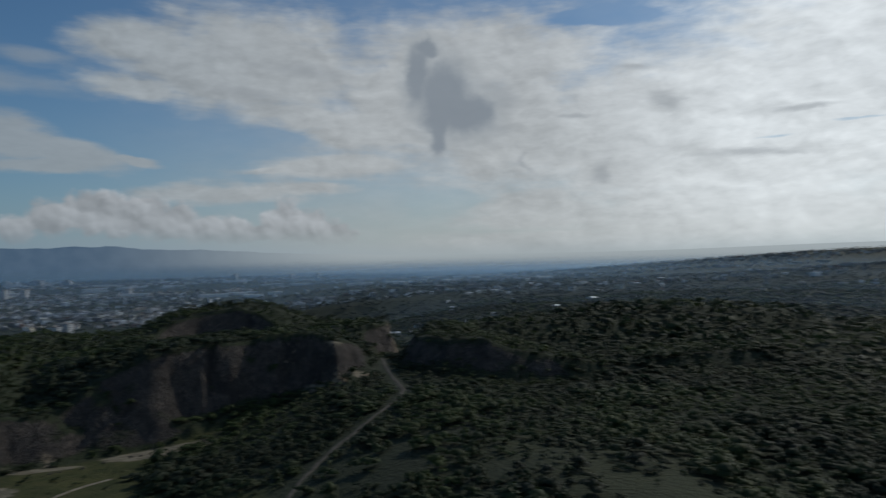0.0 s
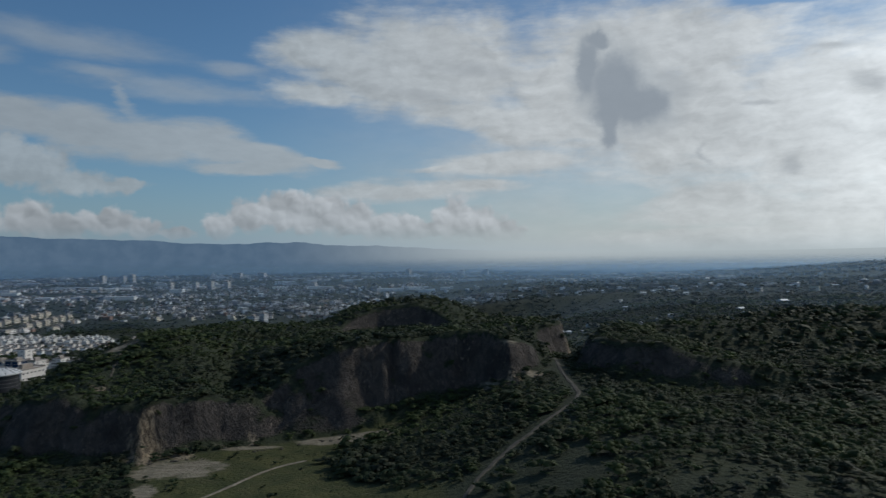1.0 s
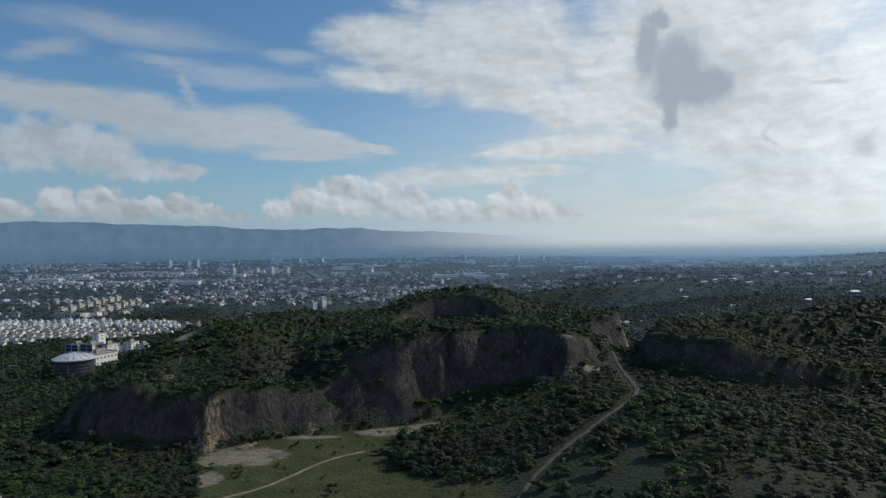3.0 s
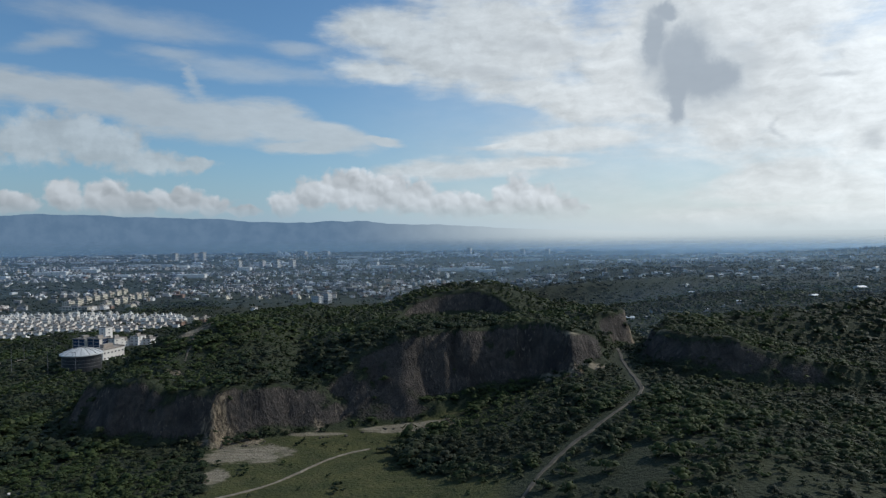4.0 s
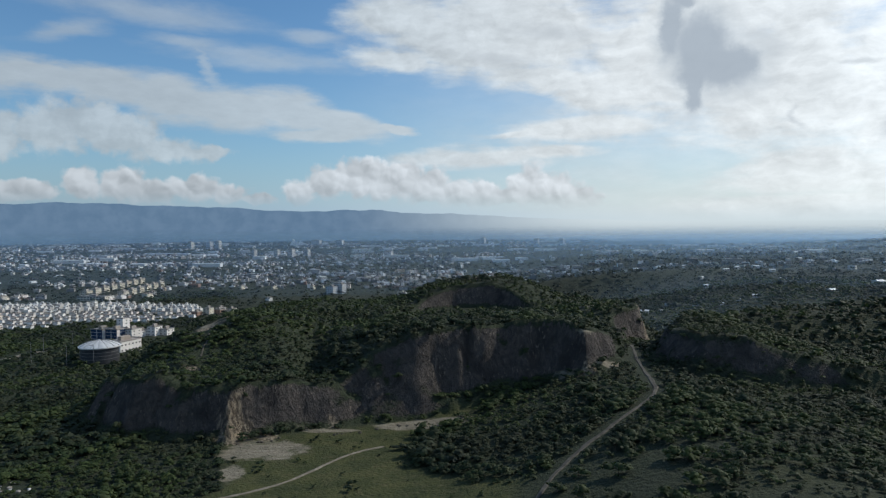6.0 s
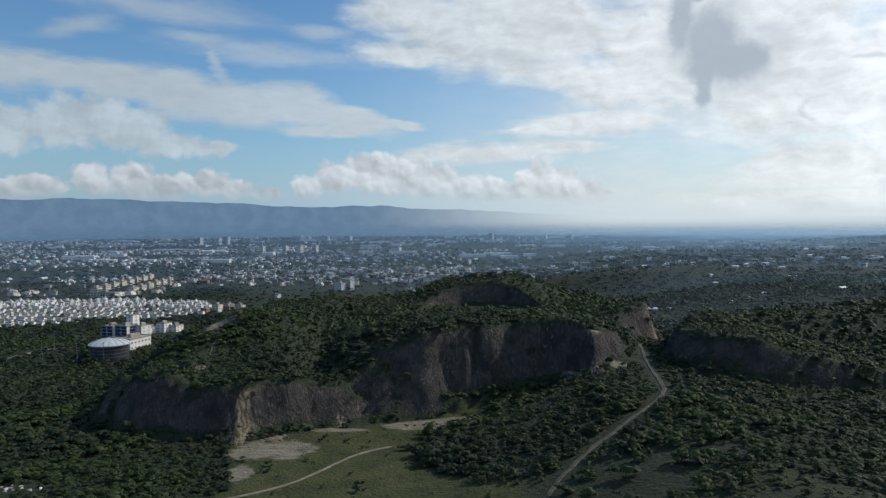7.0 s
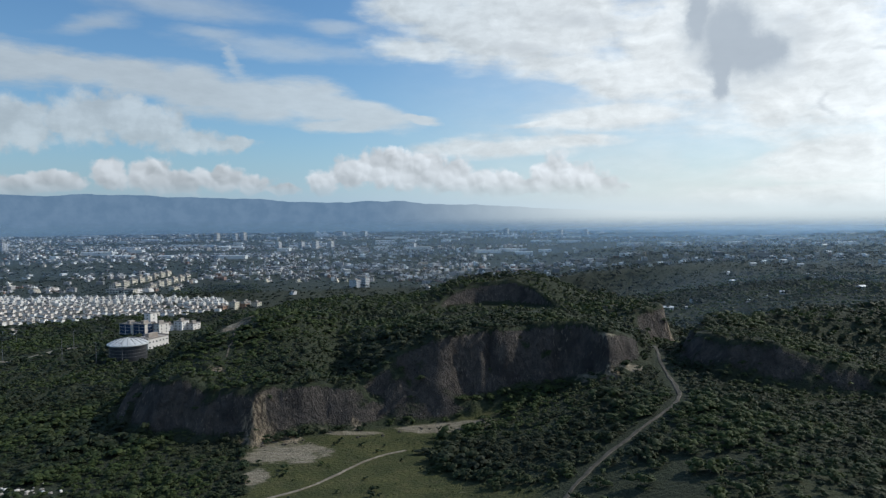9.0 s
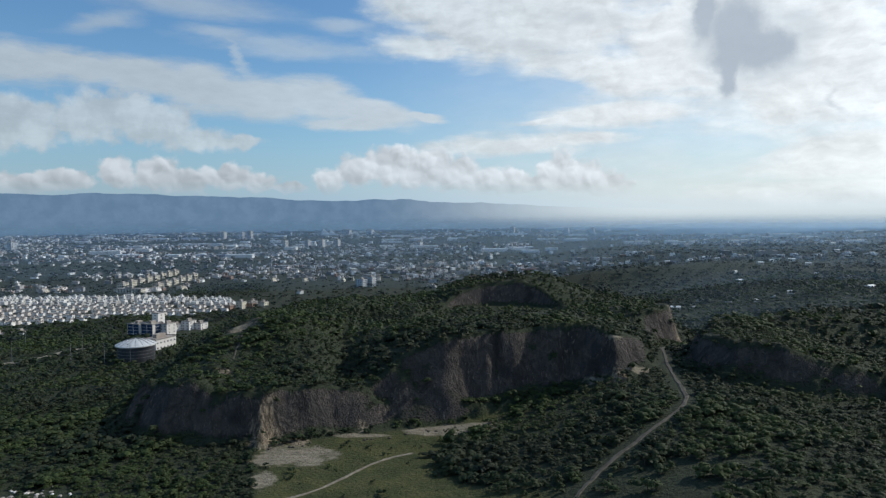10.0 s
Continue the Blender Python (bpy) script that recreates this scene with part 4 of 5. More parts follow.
def build_far_town():
    rng = np.random.default_rng(23)
    n = 19000
    r = 820 + (4800 - 820) * rng.random(n) ** 1.2
    a = np.radians(rng.uniform(-34, 56, n))
    x, y = r * np.sin(a), r * np.cos(a)
    dense = 0.14 + 1.7 * fbm(x * 0.22, y, 190, 4) + 0.5 * step(100, -700, x - 0.1 * y) + 0.10 * step(100, 500, x)
    dense = np.where((x > 0) & (r < 1500), dense - 0.10, dense)
    dense = dense - 0.20 * step(-0.34, -0.12, x / y) * step(0.40, 0.15, x / y)
    dense = np.where((np.abs(x + 250) < 190) & (np.abs(y - 1120) < 130), dense - 0.7, dense)
    d, _ = inside_by(x, y, ESTATE)
    hill, _ = inside_by(x, y, HILL)
    keep = (rng.random(n) < np.clip(dense, 0.012, 1)) & (d < -70) & (hill < -20) & ((r > 1090) | (x > 250)) & ((r > 1120) | (x < 0)) & (np.hypot((x + 360) / 65, (y - 1110) / 95) > 1)
    keep &= ~((np.abs(x + 545) < 60) & (np.abs(y - 1300) < 190))
    x, y, r = x[keep], y[keep], r[keep]
    turn = np.round(fbm(x, y, 500, 2) * 3) * 0.35 + rng.normal(0, 0.05, len(x)) + (rng.random(len(x)) < 0.5) * math.pi / 2
    w, dd, h = rng.uniform(6, 13, len(x)), rng.uniform(5, 8.5, len(x)), rng.choice((2.6, 2.9, 3.2, 5.4), len(x))
    h = h + np.where(x > 0, 2.2, 0.4)
    big = rng.random(len(x)) < 0.035
    w, dd, h = np.where(big, w * 2.6, w), np.where(big, dd * 1.7, dd), np.where(big, h + 3, h)
    z = ground_height(x, y)
    # the closest of them stand as houses of their own
    order = np.argsort(r)
    close, order = order[:100], order[100:]
    looks = ((WHITE, "white painted"), (PLASTER, "grey plastered"), (CREAM, "cream painted"), (BRICK, "reddish brown"))
    protos = [house_prototype(i, m, word + " flat-roofed concrete house of the town", "flat-roofed houses of the town") for i, (m, word) in enumerate(looks)]
    for j, i in enumerate(close):
        m = pose(float(x[i]), float(y[i]), float(z[i]) + 0.3, 0, 0, math.degrees(float(turn[i]))) @ Matrix.Diagonal((float(w[i]) / 8.6, float(dd[i]) / 9.6, 0.75 + 0.1 * (j % 4), 1))
        house = protos[j] if j < 4 else copy_thing(protos[int(rng.integers(0, 4))], m)
        house.matrix_basis = m
    x, y, z, w, dd, h, turn = (u[order] for u in (x, y, z, w, dd, h, turn))
    v, q = boxes(x, y, z, w, dd, h, turn)
    # roof huts and tanks on about half of them
    sel = rng.random(len(x)) < 0.5
    v2, q2 = boxes(x[sel] + rng.uniform(-2, 2, sel.sum()), y[sel] + rng.uniform(-2, 2, sel.sum()), z[sel] + h[sel], w[sel] * 0.3, dd[sel] * 0.35, np.full(sel.sum(), 2.2), turn[sel])
    # long pale factory roofs further out
    fr, fa = rng.uniform(2000, 4600, 90), np.radians(rng.uniform(-33, 30, 90))
    fx, fy = fr * np.sin(fa), fr * np.cos(fa)
    v3, q3 = boxes(fx, fy, ground_height(fx, fy), rng.uniform(35, 95, 90), rng.uniform(14, 26, 90), rng.uniform(6, 10, 90), rng.normal(0, 0.15, 90))
    sheds = mesh_object("factory_sheds", v3, q3, mats=[METAL])
    tagged(sheds, "long pale metal-roofed factory sheds on the far plain", "sheds", kind="stuff")
    ob = mesh_object("distant_town", np.concatenate((v, v2)), np.concatenate((q, q2 + len(v))), mats=[TOWN])
    tagged(ob, "thousands of low concrete houses spread over the plain", "town", kind="stuff")


def house_prototype(v, wall=None, label="white two-storey row house with a flat parapet roof", group="houses of the white estate"):
    """A small two-storey white row house with a flat parapet roof."""
    rng = random.Random(40 + v)
    root = new("house")
    w, d, h = 8.6 + 0.6 * (v % 3), 9.6, (6.2, 5.6, 6.6, 3.4, 6.0)[v]
    bm = bmesh.new()
    block(bm, -w / 2, -d / 2 + 2.2, -1.5, w / 2, d / 2, h)
    block(bm, -w / 2, -d / 2, -1.5, w / 2 - (2.6 if v % 2 else 0.0), -d / 2 + 2.2, 3.1 if h > 4 else h - 0.3)
    part("wall", bm, wall or WHITE, root)
    bm = bmesh.new()
    block(bm, -w / 2 - 0.15, -d / 2 + 2.05, h, w / 2 + 0.15, d / 2 + 0.15, h + 0.2)
    for x0, y0, x1, y1 in ((-w / 2 - 0.15, -d / 2 + 2.05, w / 2 + 0.15, -d / 2 + 2.25), (-w / 2 - 0.15, d / 2 - 0.05, w / 2 + 0.15, d / 2 + 0.15),
                           (-w / 2 - 0.15, -d / 2 + 2.25, -w / 2 + 0.05, d / 2 - 0.05), (w / 2 - 0.05, -d / 2 + 2.25, w / 2 + 0.15, d / 2 - 0.05)):
        block(bm, x0, y0, h + 0.2, x1, y1, h + 0.8)
    block(bm, 0.4, 1.0, h + 0.2, 2.6, 3.4, h + 2.3)
    part("roof", bm, ROOF, root)
    for x0, z0, y0 in ((-w / 2 + 1.0, h - 2.1, -d / 2 + 2.2), (w / 2 - 2.6, h - 2.1, -d / 2 + 2.2), (-w / 2 + 1.0, 0.9, -d / 2)):
        bm = bmesh.new()
        block(bm, x0, y0 - 0.06, z0, x0 + 1.6, y0 + 0.08, z0 + 1.2)
        part("window", bm, GLASS, root)
    return tagged(root, label, "house", group)


def build_estate():
    rng = random.Random(5)
    protos = [house_prototype(v) for v in range(5)]
    spots = []
    turn = radians(-9)
    c, s = math.cos(turn), math.sin(turn)
    for row in range(-4, 24):
        for col in range(-40, 42):
            lx, ly = col * 10.6 + (col // 7) * 6.0 + rng.uniform(-0.8, 0.8), row * 12.5 + (row // 2) * 7.0 + rng.uniform(-1.2, 1.2)
            x, y = -470 + lx * c - ly * s, 770 + lx * s + ly * c
            d, _ = inside_by(np.array([x]), np.array([y]), ESTATE)
            if d[0] > 3 and x > -0.70 * y and rng.random() < 0.92:
                spots.append((x, y, turn + (math.pi if row % 2 else 0) + rng.uniform(-0.03, 0.03)))
    spots.sort(key=lambda p: p[1])
    xs, ys = np.array([p[0] for p in spots]), np.array([p[1] for p in spots])
    zs = ground_height(xs, ys)
    for i, (x, y, a) in enumerate(spots[:200]):
        m = pose(x, y, float(zs[i]) + rng.uniform(0, 0.5), 0, 0, math.degrees(a)) @ Matrix.Diagonal((0.86, 0.80, rng.choice((0.62, 0.7, 0.78)), 1))
        v = rng.choice((0, 0, 1, 2, 2, 3, 4))
        if i < 5:
            protos[i].matrix_basis = m
        else:
            copy_thing(protos[v], m)
    n = len(spots) - 200
    if n > 0:
        r = np.random.default_rng(9)
        x, y, z = xs[200:], ys[200:], zs[200:]
        a = np.array([p[2] for p in spots[200:]])
        w, d, h = r.uniform(6.0, 7.6, n), r.uniform(6.5, 8.0, n), r.choice((3.0, 4.2, 4.8, 5.2), n)
        v1, q1 = boxes(x, y, z, w, d, h, a)
        v2, q2 = boxes(x + 1, y + 1, z + h, w * 0.35, d * 0.35, np.full(n, 2.1), a)
        ob = mesh_object("estate_back_rows", np.concatenate((v1, v2)), np.concatenate((q1, q2 + len(v1))), mats=[ESTATE_BACK])
        tagged(ob, "back rows of close-set white flat-roofed houses", "houses", kind="stuff")


build_estate()
build_far_town()


def round_hall():
    """A round hall: dark clad drum with pale bands and posts under a shallow ribbed dome."""
    root = new("round_hall")
    rad, tall = 11.4, 10.0
    bm = bmesh.new()
    bmesh.ops.create_cone(bm, cap_ends=True, segments=48, radius1=rad, radius2=rad, depth=tall + 3, matrix=Matrix.Translation((0, 0, tall / 2 - 1.5)))
    part("wall", bm, DARK_PANEL, root, "dark glazed drum wall")
    for z in (2.6, 4.7, 6.8, 8.9):
        bm = bmesh.new()
        bmesh.ops.create_cone(bm, cap_ends=True, segments=48, radius1=rad + 0.18, radius2=rad + 0.18, depth=0.22, matrix=Matrix.Translation((0, 0, z)))
        part("band", bm, BAND, root, "thin pale metal band")
    bm = bmesh.new()
    rings, seg = 7, 32
    dome = [[bm.verts.new(((rad + 1.3) * math.cos(s * 2 * math.pi / seg) * r, (rad + 1.3) * math.sin(s * 2 * math.pi / seg) * r,
                           tall + 3.6 * (1 - r * r) + (0.12 if s % 2 else 0))) for s in range(seg)] for r in [1 - j / rings for j in range(rings)]]
    tip = bm.verts.new((0, 0, tall + 3.7))
    for a, b in zip(dome, dome[1:]):
        for s in range(seg):
            bm.faces.new((a[s], a[(s + 1) % seg], b[(s + 1) % seg], b[s]))
    for s in range(seg):
        bm.faces.new((dome[-1][s], dome[-1][(s + 1) % seg], tip))
    low = [bm.verts.new((v.co.x, v.co.y, tall - 0.5)) for v in dome[0]]
    for s in range(seg):
        bm.faces.new((low[s], low[(s + 1) % seg], dome[0][(s + 1) % seg], dome[0][s]))
    roof = part("dome_roof", bm, METAL, root, "pale grey ribbed metal dome")
    for s in range(16):
        bm = bmesh.new()
        t = s * math.pi / 8
        side = Vector((-math.sin(t), math.cos(t), 0)) * 0.09
        prev = None
        for j in range(8):
            r = 1 - j / 7.5
            p = Vector(((rad + 1.3) * math.cos(t) * r, (rad + 1.3) * math.sin(t) * r, tall + 3.6 * (1 - r * r) + 0.06))
            pair = [bm.verts.new(p - side), bm.verts.new(p + side), bm.verts.new(p + Vector((0, 0, 0.22)))]
            if prev:
                bm.faces.new((prev[0], pair[0], pair[2], prev[2]))
                bm.faces.new((prev[2], pair[2], pair[1], prev[1]))
            prev = pair
        part("rib", bm, BAND, roof)
    z = float(ground_height(*HALL)) + 0.2
    root.matrix_basis = pose(HALL[0], HALL[1], z)
    return tagged(root, "round dark-clad hall under a shallow pale dome", "building")


round_hall()


def storeyed(name, label, w, d, floors, wall, x, y, turn, bays, group="", sink=2.0, floor_h=3.1, hut=True, pane_size=(0.32, 1.6), category="apartment block", glazing=None):
    """A flat-roofed block with a row of windows on each storey, on all four sides."""
    root = new(name)
    h = floors * floor_h
    bm = bmesh.new()
    block(bm, -w / 2, -d / 2, -sink, w / 2, d / 2, h)
    part("wall", bm, wall, root)
    bm = bmesh.new()
    block(bm, -w / 2 - 0.25, -d / 2 - 0.25, h, w / 2 + 0.25, d / 2 + 0.25, h + 0.35)
    for sx, sy, ex, ey in ((-w / 2 - 0.25, -d / 2 - 0.25, w / 2 + 0.25, -d / 2 + 0.05), (-w / 2 - 0.25, d / 2 - 0.05, w / 2 + 0.25, d / 2 + 0.25)):
        block(bm, sx, sy, h + 0.35, ex, ey, h + 1.0)
    if hut:
        block(bm, -w * 0.12, -d * 0.2, h + 0.35, w * 0.12, d * 0.25, h + 3.0)
    part("roof", bm, ROOF, root)
    pitch = w / bays
    pane = bpy.data.meshes.new("window")
    bm = bmesh.new()
    block(bm, -pitch * pane_size[0], -0.06, 0, pitch * pane_size[0], 0.06, pane_size[1])
    bm.to_mesh(pane)
    bm.free()
    pane.materials.append(glazing or GLASS)
    for f in range(floors):
        for b in range(bays):
            for side in (-1, 1):
                ob = new("window", pane)
                ob.parent = root
                ob.matrix_basis = pose(-w / 2 + pitch * (b + 0.5), side * d / 2, f * floor_h + 0.9)
        ends = max(1, int(d / pitch))
        for b in range(ends):
            for side in (-1, 1):
                ob = new("window", pane)
                ob.parent = root
                ob.matrix_basis = pose(side * w / 2, -d / 2 + d / ends * (b + 0.5), f * floor_h + 0.9, 0, 0, 90)
    z = float(ground_height(x, y))
    root.matrix_basis = pose(x, y, z, 0, 0, turn)
    return tagged(root, label, category, group)


BLUE_GLASS = plain_material("blue tinted glazing", (0.030, 0.050, 0.095), (0.055, 0.085, 0.15), 0.3, rough=0.15)
storeyed("hall_annex", "white three-storey annex behind the round hall", 13, 20, 2, WHITE, -211, 496, -20, 4, floor_h=3.6, pane_size=(0.2, 1.0), category="building")
storeyed("office_block", "white block with dark glazed bays", 15, 14, 4, WHITE, -318, 700, -22, 2, floor_h=3.3, pane_size=(0.45, 3.0), glazing=BLUE_GLASS)
storeyed("office_block", "white block with dark glazed bays beside the stair tower", 15, 14, 4, WHITE, -302, 695, -22, 2, floor_h=3.3, pane_size=(0.45, 3.0), glazing=BLUE_GLASS)
storeyed("stair_tower", "tall plain white stair tower between blocks", 8, 9, 7, WHITE, -300, 706, -22, 1, floor_h=3.3, hut=False, pane_size=(0.1, 1.0), category="tower")
storeyed("white_block", "plain white four-storey block with small windows", 9, 13, 4, WHITE, -288, 700, -22, 2, floor_h=3.2, pane_size=(0.14, 1.0))
for i, (bx, by, fl) in enumerate(((-297, 742, 2), (-285, 748, 3), (-274, 752, 2))):
    storeyed("white_house", "cube-shaped white house with a flat roof", 10, 12, fl, WHITE, bx, by, -18, 2, "white cube houses by the wood", pane_size=(0.16, 1.1), category="house")
for i in range(8):
    storeyed("apartment_block", "cream three-storey apartment block in a long row", 10, 22, 3, CREAM, -553 - 1.5 * i, 1165 + 35 * i, 2, 3, "cream apartment blocks", floor_h=3.0)
for i in range(6):
    storeyed("apartment_block", "cream three-storey apartment block in a long row", 10, 22, 3, CREAM, -487 - 2 * i, 1150 + 37 * i, 2, 3, "cream apartment blocks", floor_h=3.0)
for bx, by, fl, skin, word in ((-287, 893, 2, BRICK, "reddish brown"), (-275, 903, 3, CREAM, "cream"), (-264, 912, 2, BRICK, "reddish brown"), (-251, 922, 2, CREAM, "cream"), (-268, 932, 2, PLASTER, "grey")):
    storeyed("terrace_house", word + " flat-roofed house at the end of the estate", 9, 10, fl, skin, bx, by, -18, 2, "painted houses at the end of the estate", pane_size=(0.16, 1.1), category="house")
for bx, by in ((-466, 706), (-482, 712), (-449, 716)):
    storeyed("white_house", "low white house with a flat roof below the estate", 14, 10, 1, WHITE, bx, by, -8, 3, "low white houses below the estate", floor_h=3.6, pane_size=(0.18, 1.1), category="house")
storeyed("school_building", "long pale two-storey school building", 46, 12, 2, CREAM, -512, 1100, -8, 9, category="building")

for bx, by, w, d, fl in ((-1090, 3330, 26, 16, 11), (-1020, 3390, 24, 16, 10), (-975, 3370, 30, 16, 12), (-598, 2500, 18, 14, 8), (-514, 2490, 18, 14, 8),
                         (-462, 2480, 20, 14, 9), (-420, 2550, 22, 14, 8), (-588, 3900, 60, 18, 8), (-456, 3880, 44, 18, 8), (-1560, 2460, 34, 18, 9),
                         (346, 4000, 26, 16, 10), (646, 3950, 24, 16, 9), (784, 3930, 26, 16, 9), (-151, 1162, 16, 12, 4), (-136, 1170, 12, 10, 5), (-118, 2432, 30, 14, 6)):
    storeyed("tower_block", "pale concrete tower block rising over the town", w, d, fl, TOWER, bx, by, -35, 4, "tower blocks of the town", pane_size=(0.2, 1.2))


def sail_hall():
    """A great white hall with two leaning roof sails, far out in the town."""
    root = new("sail_hall")
    for x0, x1, tall in ((-44, 12, 34), (-6, 52, 27)):
        bm = bmesh.new()
        a = [bm.verts.new(p) for p in ((x0, -14, 0), (x1, -14, 0), (x0 + 16, -10, tall), (x0, 14, 0), (x1, 14, 0), (x0 + 16, 10, tall), (x0 + 34, -12, tall * 0.55), (x0 + 34, 12, tall * 0.55))]
        for f in ((0, 1, 6, 2), (4, 3, 5, 7), (2, 6, 7, 5), (6, 1, 4, 7), (0, 2, 5, 3), (1, 0, 3, 4)):
            bm.faces.new([a[i] for i in f])
        part("roof", bm, METAL, root, "white leaning roof sail")
    root.matrix_basis = pose(-668, 3790, float(ground_height(-668, 3790)), 0, 0, 8)
    return tagged(root, "white hall with leaning sail-shaped roofs in the town", "building")


sail_hall()


def cottage_prototype():
    """A low country house with a shallow sheet-metal gable roof."""
    root = new("cottage")
    bm = bmesh.new()
    block(bm, -6, -4, -2, 6, 4, 3.2)
    part("wall", bm, WHITE, root)
    bm = bmesh.new()
    a = [bm.verts.new(p) for p in ((-6.6, -4.6, 3.1), (6.6, -4.6, 3.1), (6.6, 0, 4.7), (-6.6, 0, 4.7), (-6.6, 4.6, 3.1), (6.6, 4.6, 3.1),
                                   (-6.6, -4.6, 2.95), (6.6, -4.6, 2.95), (6.6, 4.6, 2.95), (-6.6, 4.6, 2.95))]
    for f in ((0, 1, 2, 3), (3, 2, 5, 4), (6, 7, 1, 0), (4, 5, 8, 9), (0, 3, 4, 9, 6), (1, 7, 8, 5, 2), (9, 8, 7, 6)):
        bm.faces.new([a[i] for i in f])
    part("roof", bm, METAL, root, "pale sheet-metal gable roof")
    for x in (-4.2, -0.6, 3.0):
        bm = bmesh.new()
        block(bm, x, -4.06, 0.9, x + 1.4, -3.9, 2.2)
        part("window", bm, GLASS, root)
    return tagged(root, "low white country house with a pale metal roof", "house", "houses among the eastern trees")


def build_cottages():
    rng = random.Random(3)
    first = cottage_prototype()
    spots = [(227, 712, 1.4), (264, 745, 1.0), (243, 702, 0.7), (276, 700, 0.8), (298, 690, 0.8), (320, 700, 0.7), (341, 706, 1.0), (394, 1165, 1.6), (434, 1200, 1.8),
             (438, 1160, 1.2), (375, 932, 1.1), (445, 1015, 1.3), (487, 1073, 1.3), (526, 1092, 1.5), (736, 1350, 1.6), (438, 839, 1.3), (460, 818, 1.0),
             (417, 702, 1.5), (370, 1207, 1.3), (347, 846, 1.2), (270, 1117, 1.1), (511, 1009, 1.2), (516, 777, 1.9), (540, 790, 1.1), (645, 952, 1.4),
             (832, 1103, 1.5), (834, 1213, 1.7), (1015, 1264, 1.6), (902, 1672, 2.0), (600, 800, 1.0), (690, 860, 1.2)]
    for i, (x, y, s) in enumerate(spots):
        s *= 0.55
        m = pose(x, y, float(ground_height(x, y)) + 1.6 * s, 0, 0, rng.uniform(-30, 40)) @ Matrix.Scale(s, 4)
        if i == 0:
            first.matrix_basis = m
        else:
            copy_thing(first, m).matrix_basis = m


build_cottages()


def build_poles():
    """Street lamps along the road by the round hall."""
    root = new("street_lamp")
    bm = bmesh.new()
    bmesh.ops.create_cone(bm, cap_ends=True, segments=8, radius1=0.2, radius2=0.1, depth=14, matrix=Matrix.Translation((0, 0, 6.5)))
    part("pole", bm, BAND, root)
    bm = bmesh.new()
    block(bm, 0, -0.06, 13.2, 1.8, 0.06, 13.35)
    part("arm", bm, BAND, root)
    bm = bmesh.new()
    block(bm, 1.3, -0.16, 13.05, 2.2, 0.16, 13.2)
    part("lamp_head", bm, DARK_PANEL, root)
    tagged(root, "tall slim grey street lamp beside the road", "street lamp", "street lamps on the road by the hall")
    for i, (x, y) in enumerate(((-286, 446), (-320, 516), (-259, 482), (-247, 445), (-221, 437), (-204, 436), (-268, 540))):
        m = pose(x, y, float(ground_height(x, y)), 0, 0, 40 * i)
        if i == 0:
            root.matrix_basis = m
        else:
            copy_thing(root, m)


build_poles()
build_track("road", ROAD, 6.0, "narrow pale road curving through the trees", PALE_DIRT)


def build_stones():
    """Pale rubble tipped on the open ground."""
    rng = random.Random(12)
    for i in range(34):
        x, y = rng.gauss(-143, 9), rng.gauss(231, 3.0)
        bm = bmesh.new()
        bmesh.ops.create_icosphere(bm, subdivisions=1, radius=1.0)
        for v in bm.verts:
            v.co *= rng.uniform(0.7, 1.15)
            v.co.z *= 0.55
        s = rng.uniform(0.4, 1.1)
        bmesh.ops.scale(bm, vec=(s, s, s), verts=bm.verts)
        me = bpy.data.meshes.new("stone")
        bm.to_mesh(me)
        bm.free()
        me.materials.append(ROOF if i % 3 else WHITE)
        ob = new("stone", me)
        ob.matrix_basis = pose(x, y, float(ground_height(x, y)) + 0.15 * s, 0, 0, rng.uniform(0, 360))
        tagged(ob, "pale broken rubble stone lying on rough grass", "stone", "rubble tipped on the grass")


build_stones()


def build_boulders():
    """Blocks fallen from the cliff on to the quarry floor."""
    rng = random.Random(31)
    for i in range(30):
        along = rng.random()
        x, y = -76 + 92 * along + rng.gauss(0, 1.5), 273 + 33 * along + rng.gauss(0, 1.6)
        bm = bmesh.new()
        bmesh.ops.create_icosphere(bm, subdivisions=1, radius=1.0)
        for v in bm.verts:
            v.co = Vector((v.co.x * rng.uniform(0.75, 1.2), v.co.y * rng.uniform(0.75, 1.2), v.co.z * rng.uniform(0.5, 0.8)))
        s = rng.uniform(0.3, 1.0)
        bmesh.ops.scale(bm, vec=(s, s, s), verts=bm.verts)
        me = bpy.data.meshes.new("boulder")
        bm.to_mesh(me)
        bm.free()
        me.materials.append(DIRT)
        ob = new("boulder", me)
        ob.matrix_basis = pose(x, y, float(ground_height(x, y)) + 0.1 * s, 0, 0, rng.uniform(0, 360))
        tagged(ob, "brown earth-stained boulder fallen below the quarry cliff", "boulder", "boulders below the cliff")


build_boulders()


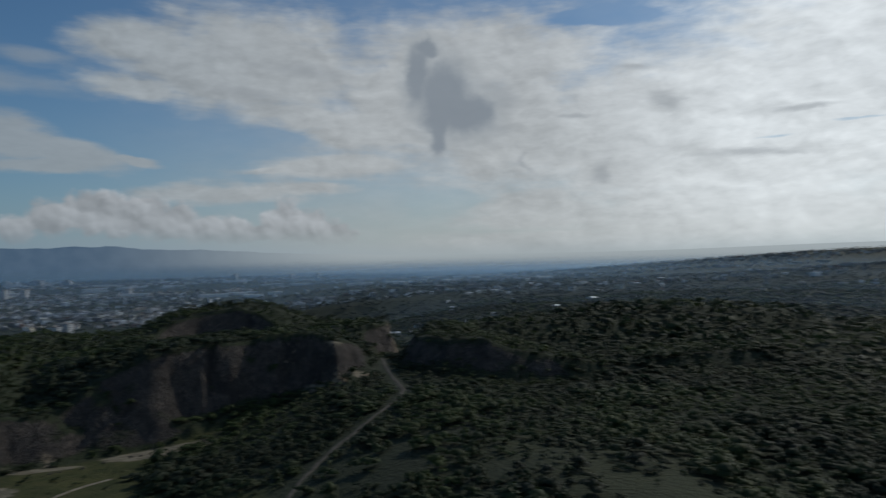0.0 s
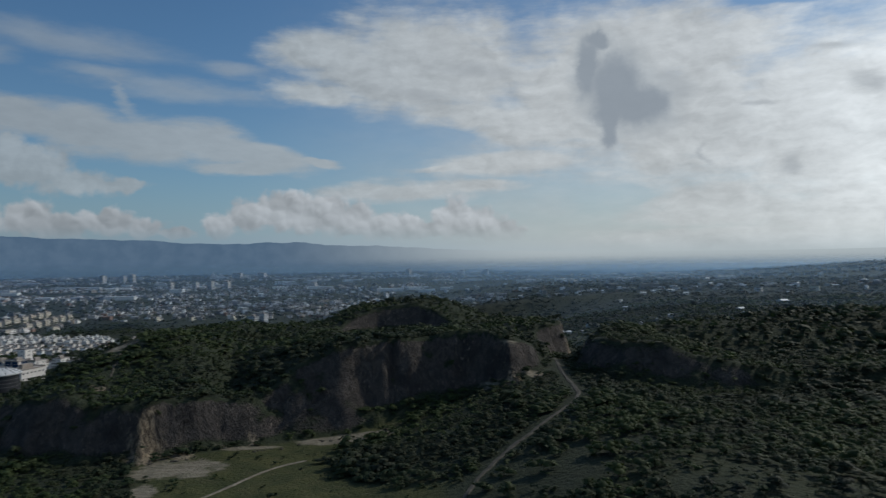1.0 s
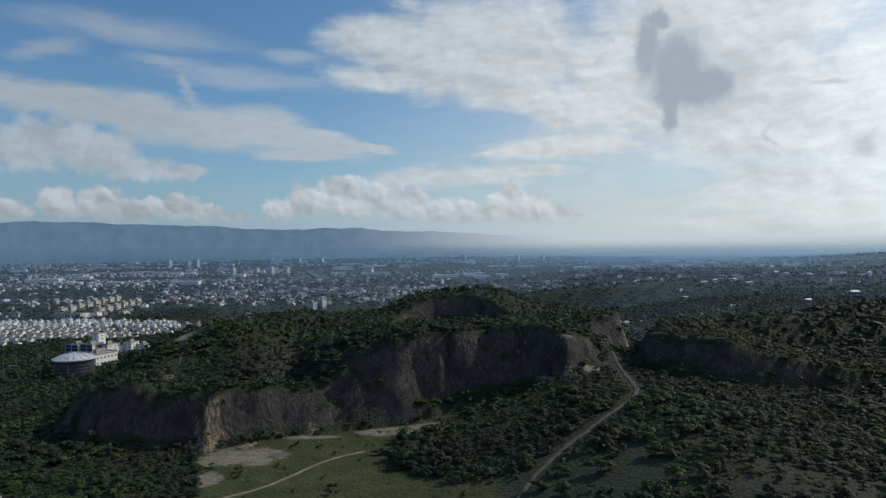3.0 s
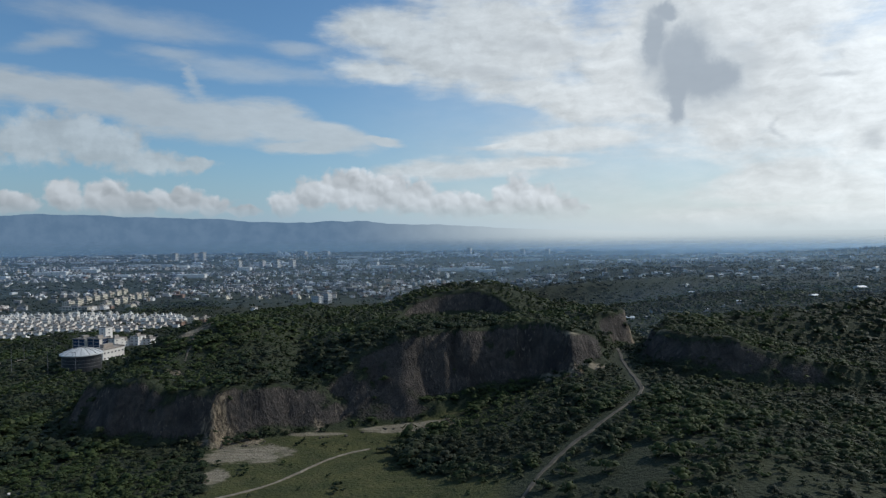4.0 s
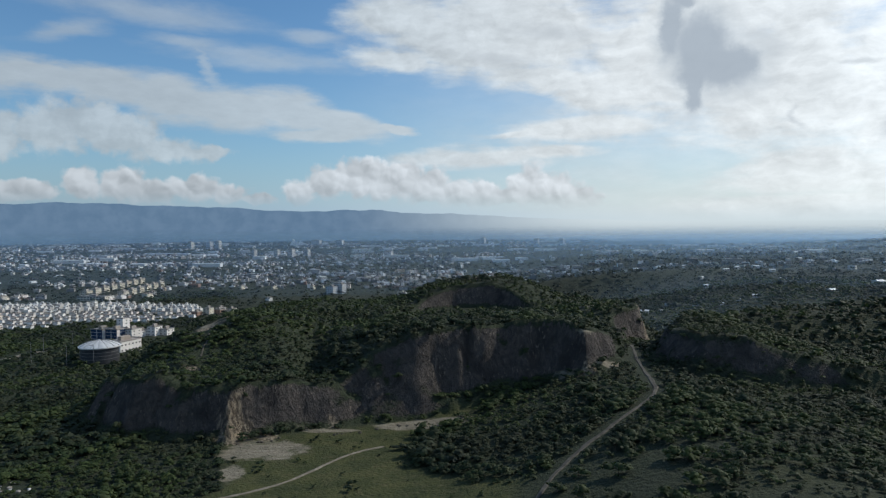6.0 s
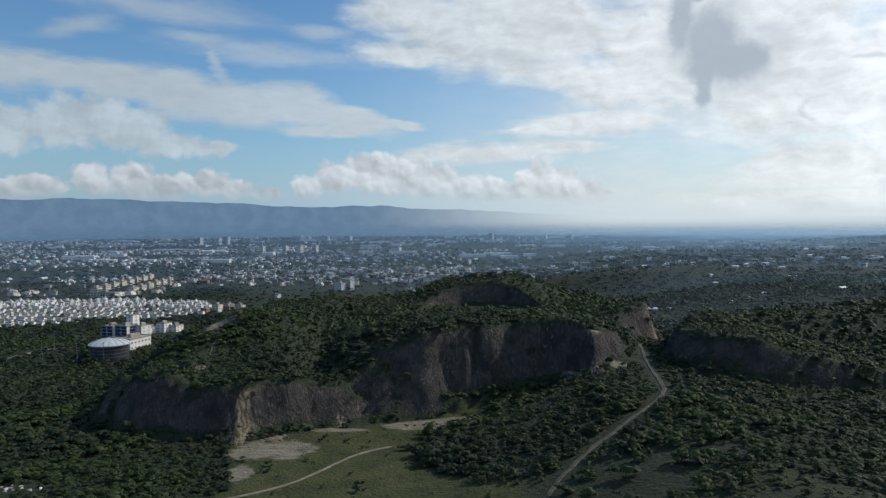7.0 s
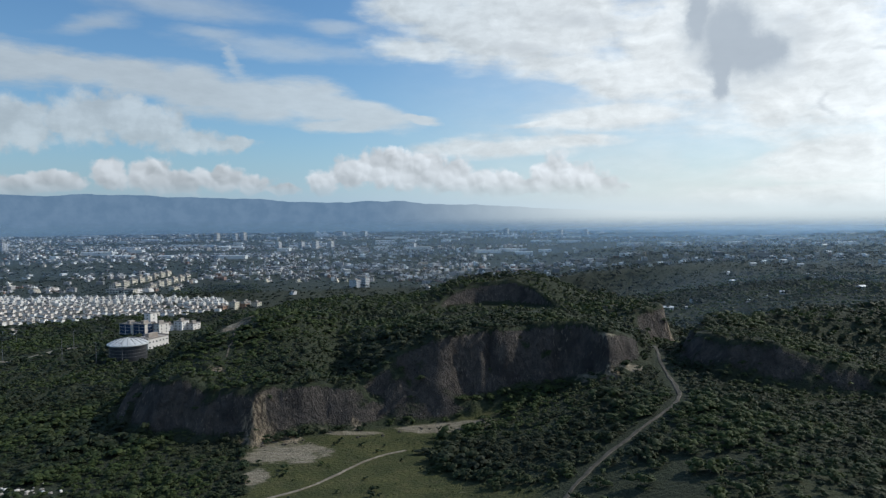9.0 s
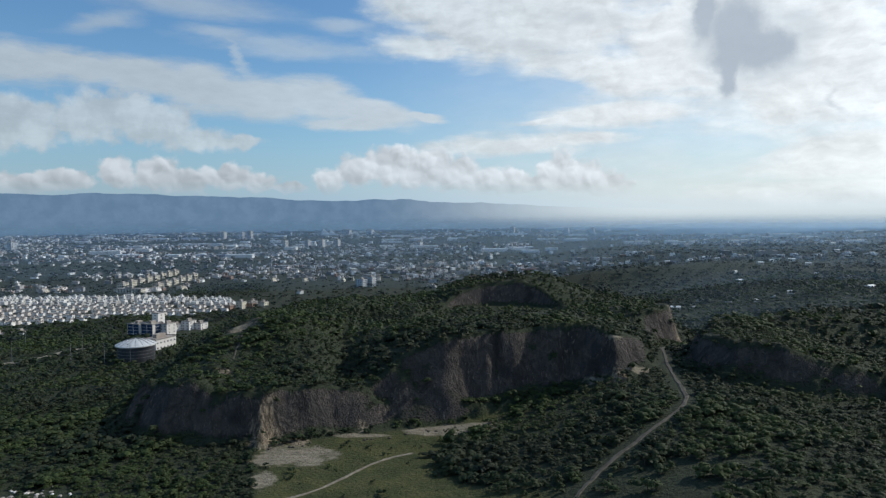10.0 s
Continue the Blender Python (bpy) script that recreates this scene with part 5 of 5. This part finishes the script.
def build_haze():
    """Thin haze over the plain, imitated by faint blue sheets that scatter the daylight."""
    m = bpy.data.materials.new("haze sheet tint")
    m.use_nodes = True
    k = Nodes(m.node_tree)
    out = k.add("ShaderNodeOutputMaterial")
    x, y, z = k.split(k.add("ShaderNodeTexCoord").outputs["Object"])
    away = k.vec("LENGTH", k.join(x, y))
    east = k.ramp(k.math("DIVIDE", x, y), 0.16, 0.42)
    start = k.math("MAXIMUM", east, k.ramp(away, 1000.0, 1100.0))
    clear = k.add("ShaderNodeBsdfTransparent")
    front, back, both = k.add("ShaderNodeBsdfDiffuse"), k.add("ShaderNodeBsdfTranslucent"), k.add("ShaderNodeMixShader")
    # the haze blue is put into the sheets' own colour
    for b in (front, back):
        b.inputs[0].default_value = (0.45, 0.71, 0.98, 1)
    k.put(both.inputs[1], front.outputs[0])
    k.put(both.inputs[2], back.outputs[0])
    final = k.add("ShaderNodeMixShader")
    # sheets grow denser with distance and eastwards, in place of thicker air
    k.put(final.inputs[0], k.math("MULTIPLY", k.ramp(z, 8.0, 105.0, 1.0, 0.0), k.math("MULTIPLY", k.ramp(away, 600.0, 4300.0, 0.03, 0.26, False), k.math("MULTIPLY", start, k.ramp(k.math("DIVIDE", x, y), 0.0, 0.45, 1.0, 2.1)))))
    k.put(final.inputs[1], clear.outputs[0])
    k.put(final.inputs[2], both.outputs[0])
    k.put(out.inputs[0], final.outputs[0])
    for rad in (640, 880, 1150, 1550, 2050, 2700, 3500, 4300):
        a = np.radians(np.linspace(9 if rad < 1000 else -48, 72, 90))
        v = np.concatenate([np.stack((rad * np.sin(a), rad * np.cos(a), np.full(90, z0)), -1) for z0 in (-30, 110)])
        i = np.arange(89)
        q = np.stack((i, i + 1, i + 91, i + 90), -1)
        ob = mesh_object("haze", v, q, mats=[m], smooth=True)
        tagged(ob, "faint blue see-through sheet imitating haze over the plain", "haze", kind="structure")


build_haze()


def build_lake():
    """A far sheet of water on the plain."""
    m, k, bsdf = material("still water")
    n = k.noise(k.add("ShaderNodeTexCoord").outputs["Object"], 0.05, 3)
    k.put(bsdf.inputs["Base Color"], k.mix(n, (0.02, 0.03, 0.035), (0.03, 0.04, 0.045)))
    bsdf.inputs["Roughness"].default_value = 0.05
    relief(k, bsdf, n, 0.05, 0.2)
    a = np.linspace(0, 2 * math.pi, 60, endpoint=False)
    r = 1 + 0.25 * fbm(np.cos(a) * 3 + 7, np.sin(a) * 3, 2.0, 3)
    z = float(ground_height(1240, 4080)) + 9
    v = np.concatenate(([(1240, 4080, z)], np.stack((1240 + 190 * r * np.cos(a), 4080 + 60 * r * np.sin(a), np.full(60, z)), -1)))
    i = np.arange(60)
    t = np.stack((np.zeros(60, int), 1 + i, 1 + (i + 1) % 60), -1)
    tagged(mesh_object("lake", v, tris=t, mats=[m]), "pale still lake shining far out on the plain", "water", kind="structure")


build_lake()


def build_backdrop():
    """The far side of the valley: a long blue range, its haze painted in glowing colour."""
    m = bpy.data.materials.new("painted hazy distance")
    m.use_nodes = True
    k = Nodes(m.node_tree)
    out = k.add("ShaderNodeOutputMaterial")
    at = k.add("ShaderNodeTexCoord").outputs["Object"]
    x, y, z = k.split(at)
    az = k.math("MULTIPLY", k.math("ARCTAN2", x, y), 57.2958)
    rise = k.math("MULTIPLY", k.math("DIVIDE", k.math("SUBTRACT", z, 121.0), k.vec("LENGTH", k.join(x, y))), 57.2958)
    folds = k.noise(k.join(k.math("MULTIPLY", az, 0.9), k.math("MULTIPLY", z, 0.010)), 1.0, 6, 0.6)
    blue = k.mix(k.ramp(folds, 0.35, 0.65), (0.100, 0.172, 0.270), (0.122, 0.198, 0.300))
    # haze painted into the colour: paler upwards, and taking over to the right
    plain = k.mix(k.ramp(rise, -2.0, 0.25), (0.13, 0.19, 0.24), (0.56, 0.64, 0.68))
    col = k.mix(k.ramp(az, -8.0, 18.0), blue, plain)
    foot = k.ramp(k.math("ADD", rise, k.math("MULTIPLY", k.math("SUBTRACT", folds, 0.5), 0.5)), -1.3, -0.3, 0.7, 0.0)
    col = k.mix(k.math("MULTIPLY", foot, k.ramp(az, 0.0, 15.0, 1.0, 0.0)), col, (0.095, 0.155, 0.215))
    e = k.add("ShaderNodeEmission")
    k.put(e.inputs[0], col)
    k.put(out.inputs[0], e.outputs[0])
    steps, rows = 520, 7
    a = np.linspace(-42, 66, steps)
    top = 0.47 + 1.13 * step(10, -30, a) + 0.30 * np.exp(-((a + 4.5) / 3.0) ** 2) + 0.10 * np.exp(-((a - 2.0) / 3.0) ** 2)
    top = np.where(a > 4, top - 0.45 * step(4, 22, a) + 0.35 * step(34, 56, a), top)
    top = top + 0.17 * fbm(a, a * 0, 3.0, 6) * step(20, -5, a) + 0.05 * fbm(a, a * 0 + 9, 0.8, 4) * step(24, 5, a)
    verts, quads = [], []
    for j in range(rows):
        f = j / (rows - 1)
        rad = 4780 + 130 * f
        z = -40 + (121 + rad * np.tan(np.radians(top)) + 40) * f
        verts.append(np.stack((rad * np.sin(np.radians(a)), rad * np.cos(np.radians(a)), z), -1))
    idx = np.arange(rows * steps).reshape(rows, steps)
    quads = np.stack((idx[:-1, :-1], idx[:-1, 1:], idx[1:, 1:], idx[1:, :-1]), -1).reshape(-1, 4)
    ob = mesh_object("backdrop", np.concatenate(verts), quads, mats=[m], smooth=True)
    tagged(ob, "long blue mountain range with painted haze", "mountains", kind="structure")


build_backdrop()
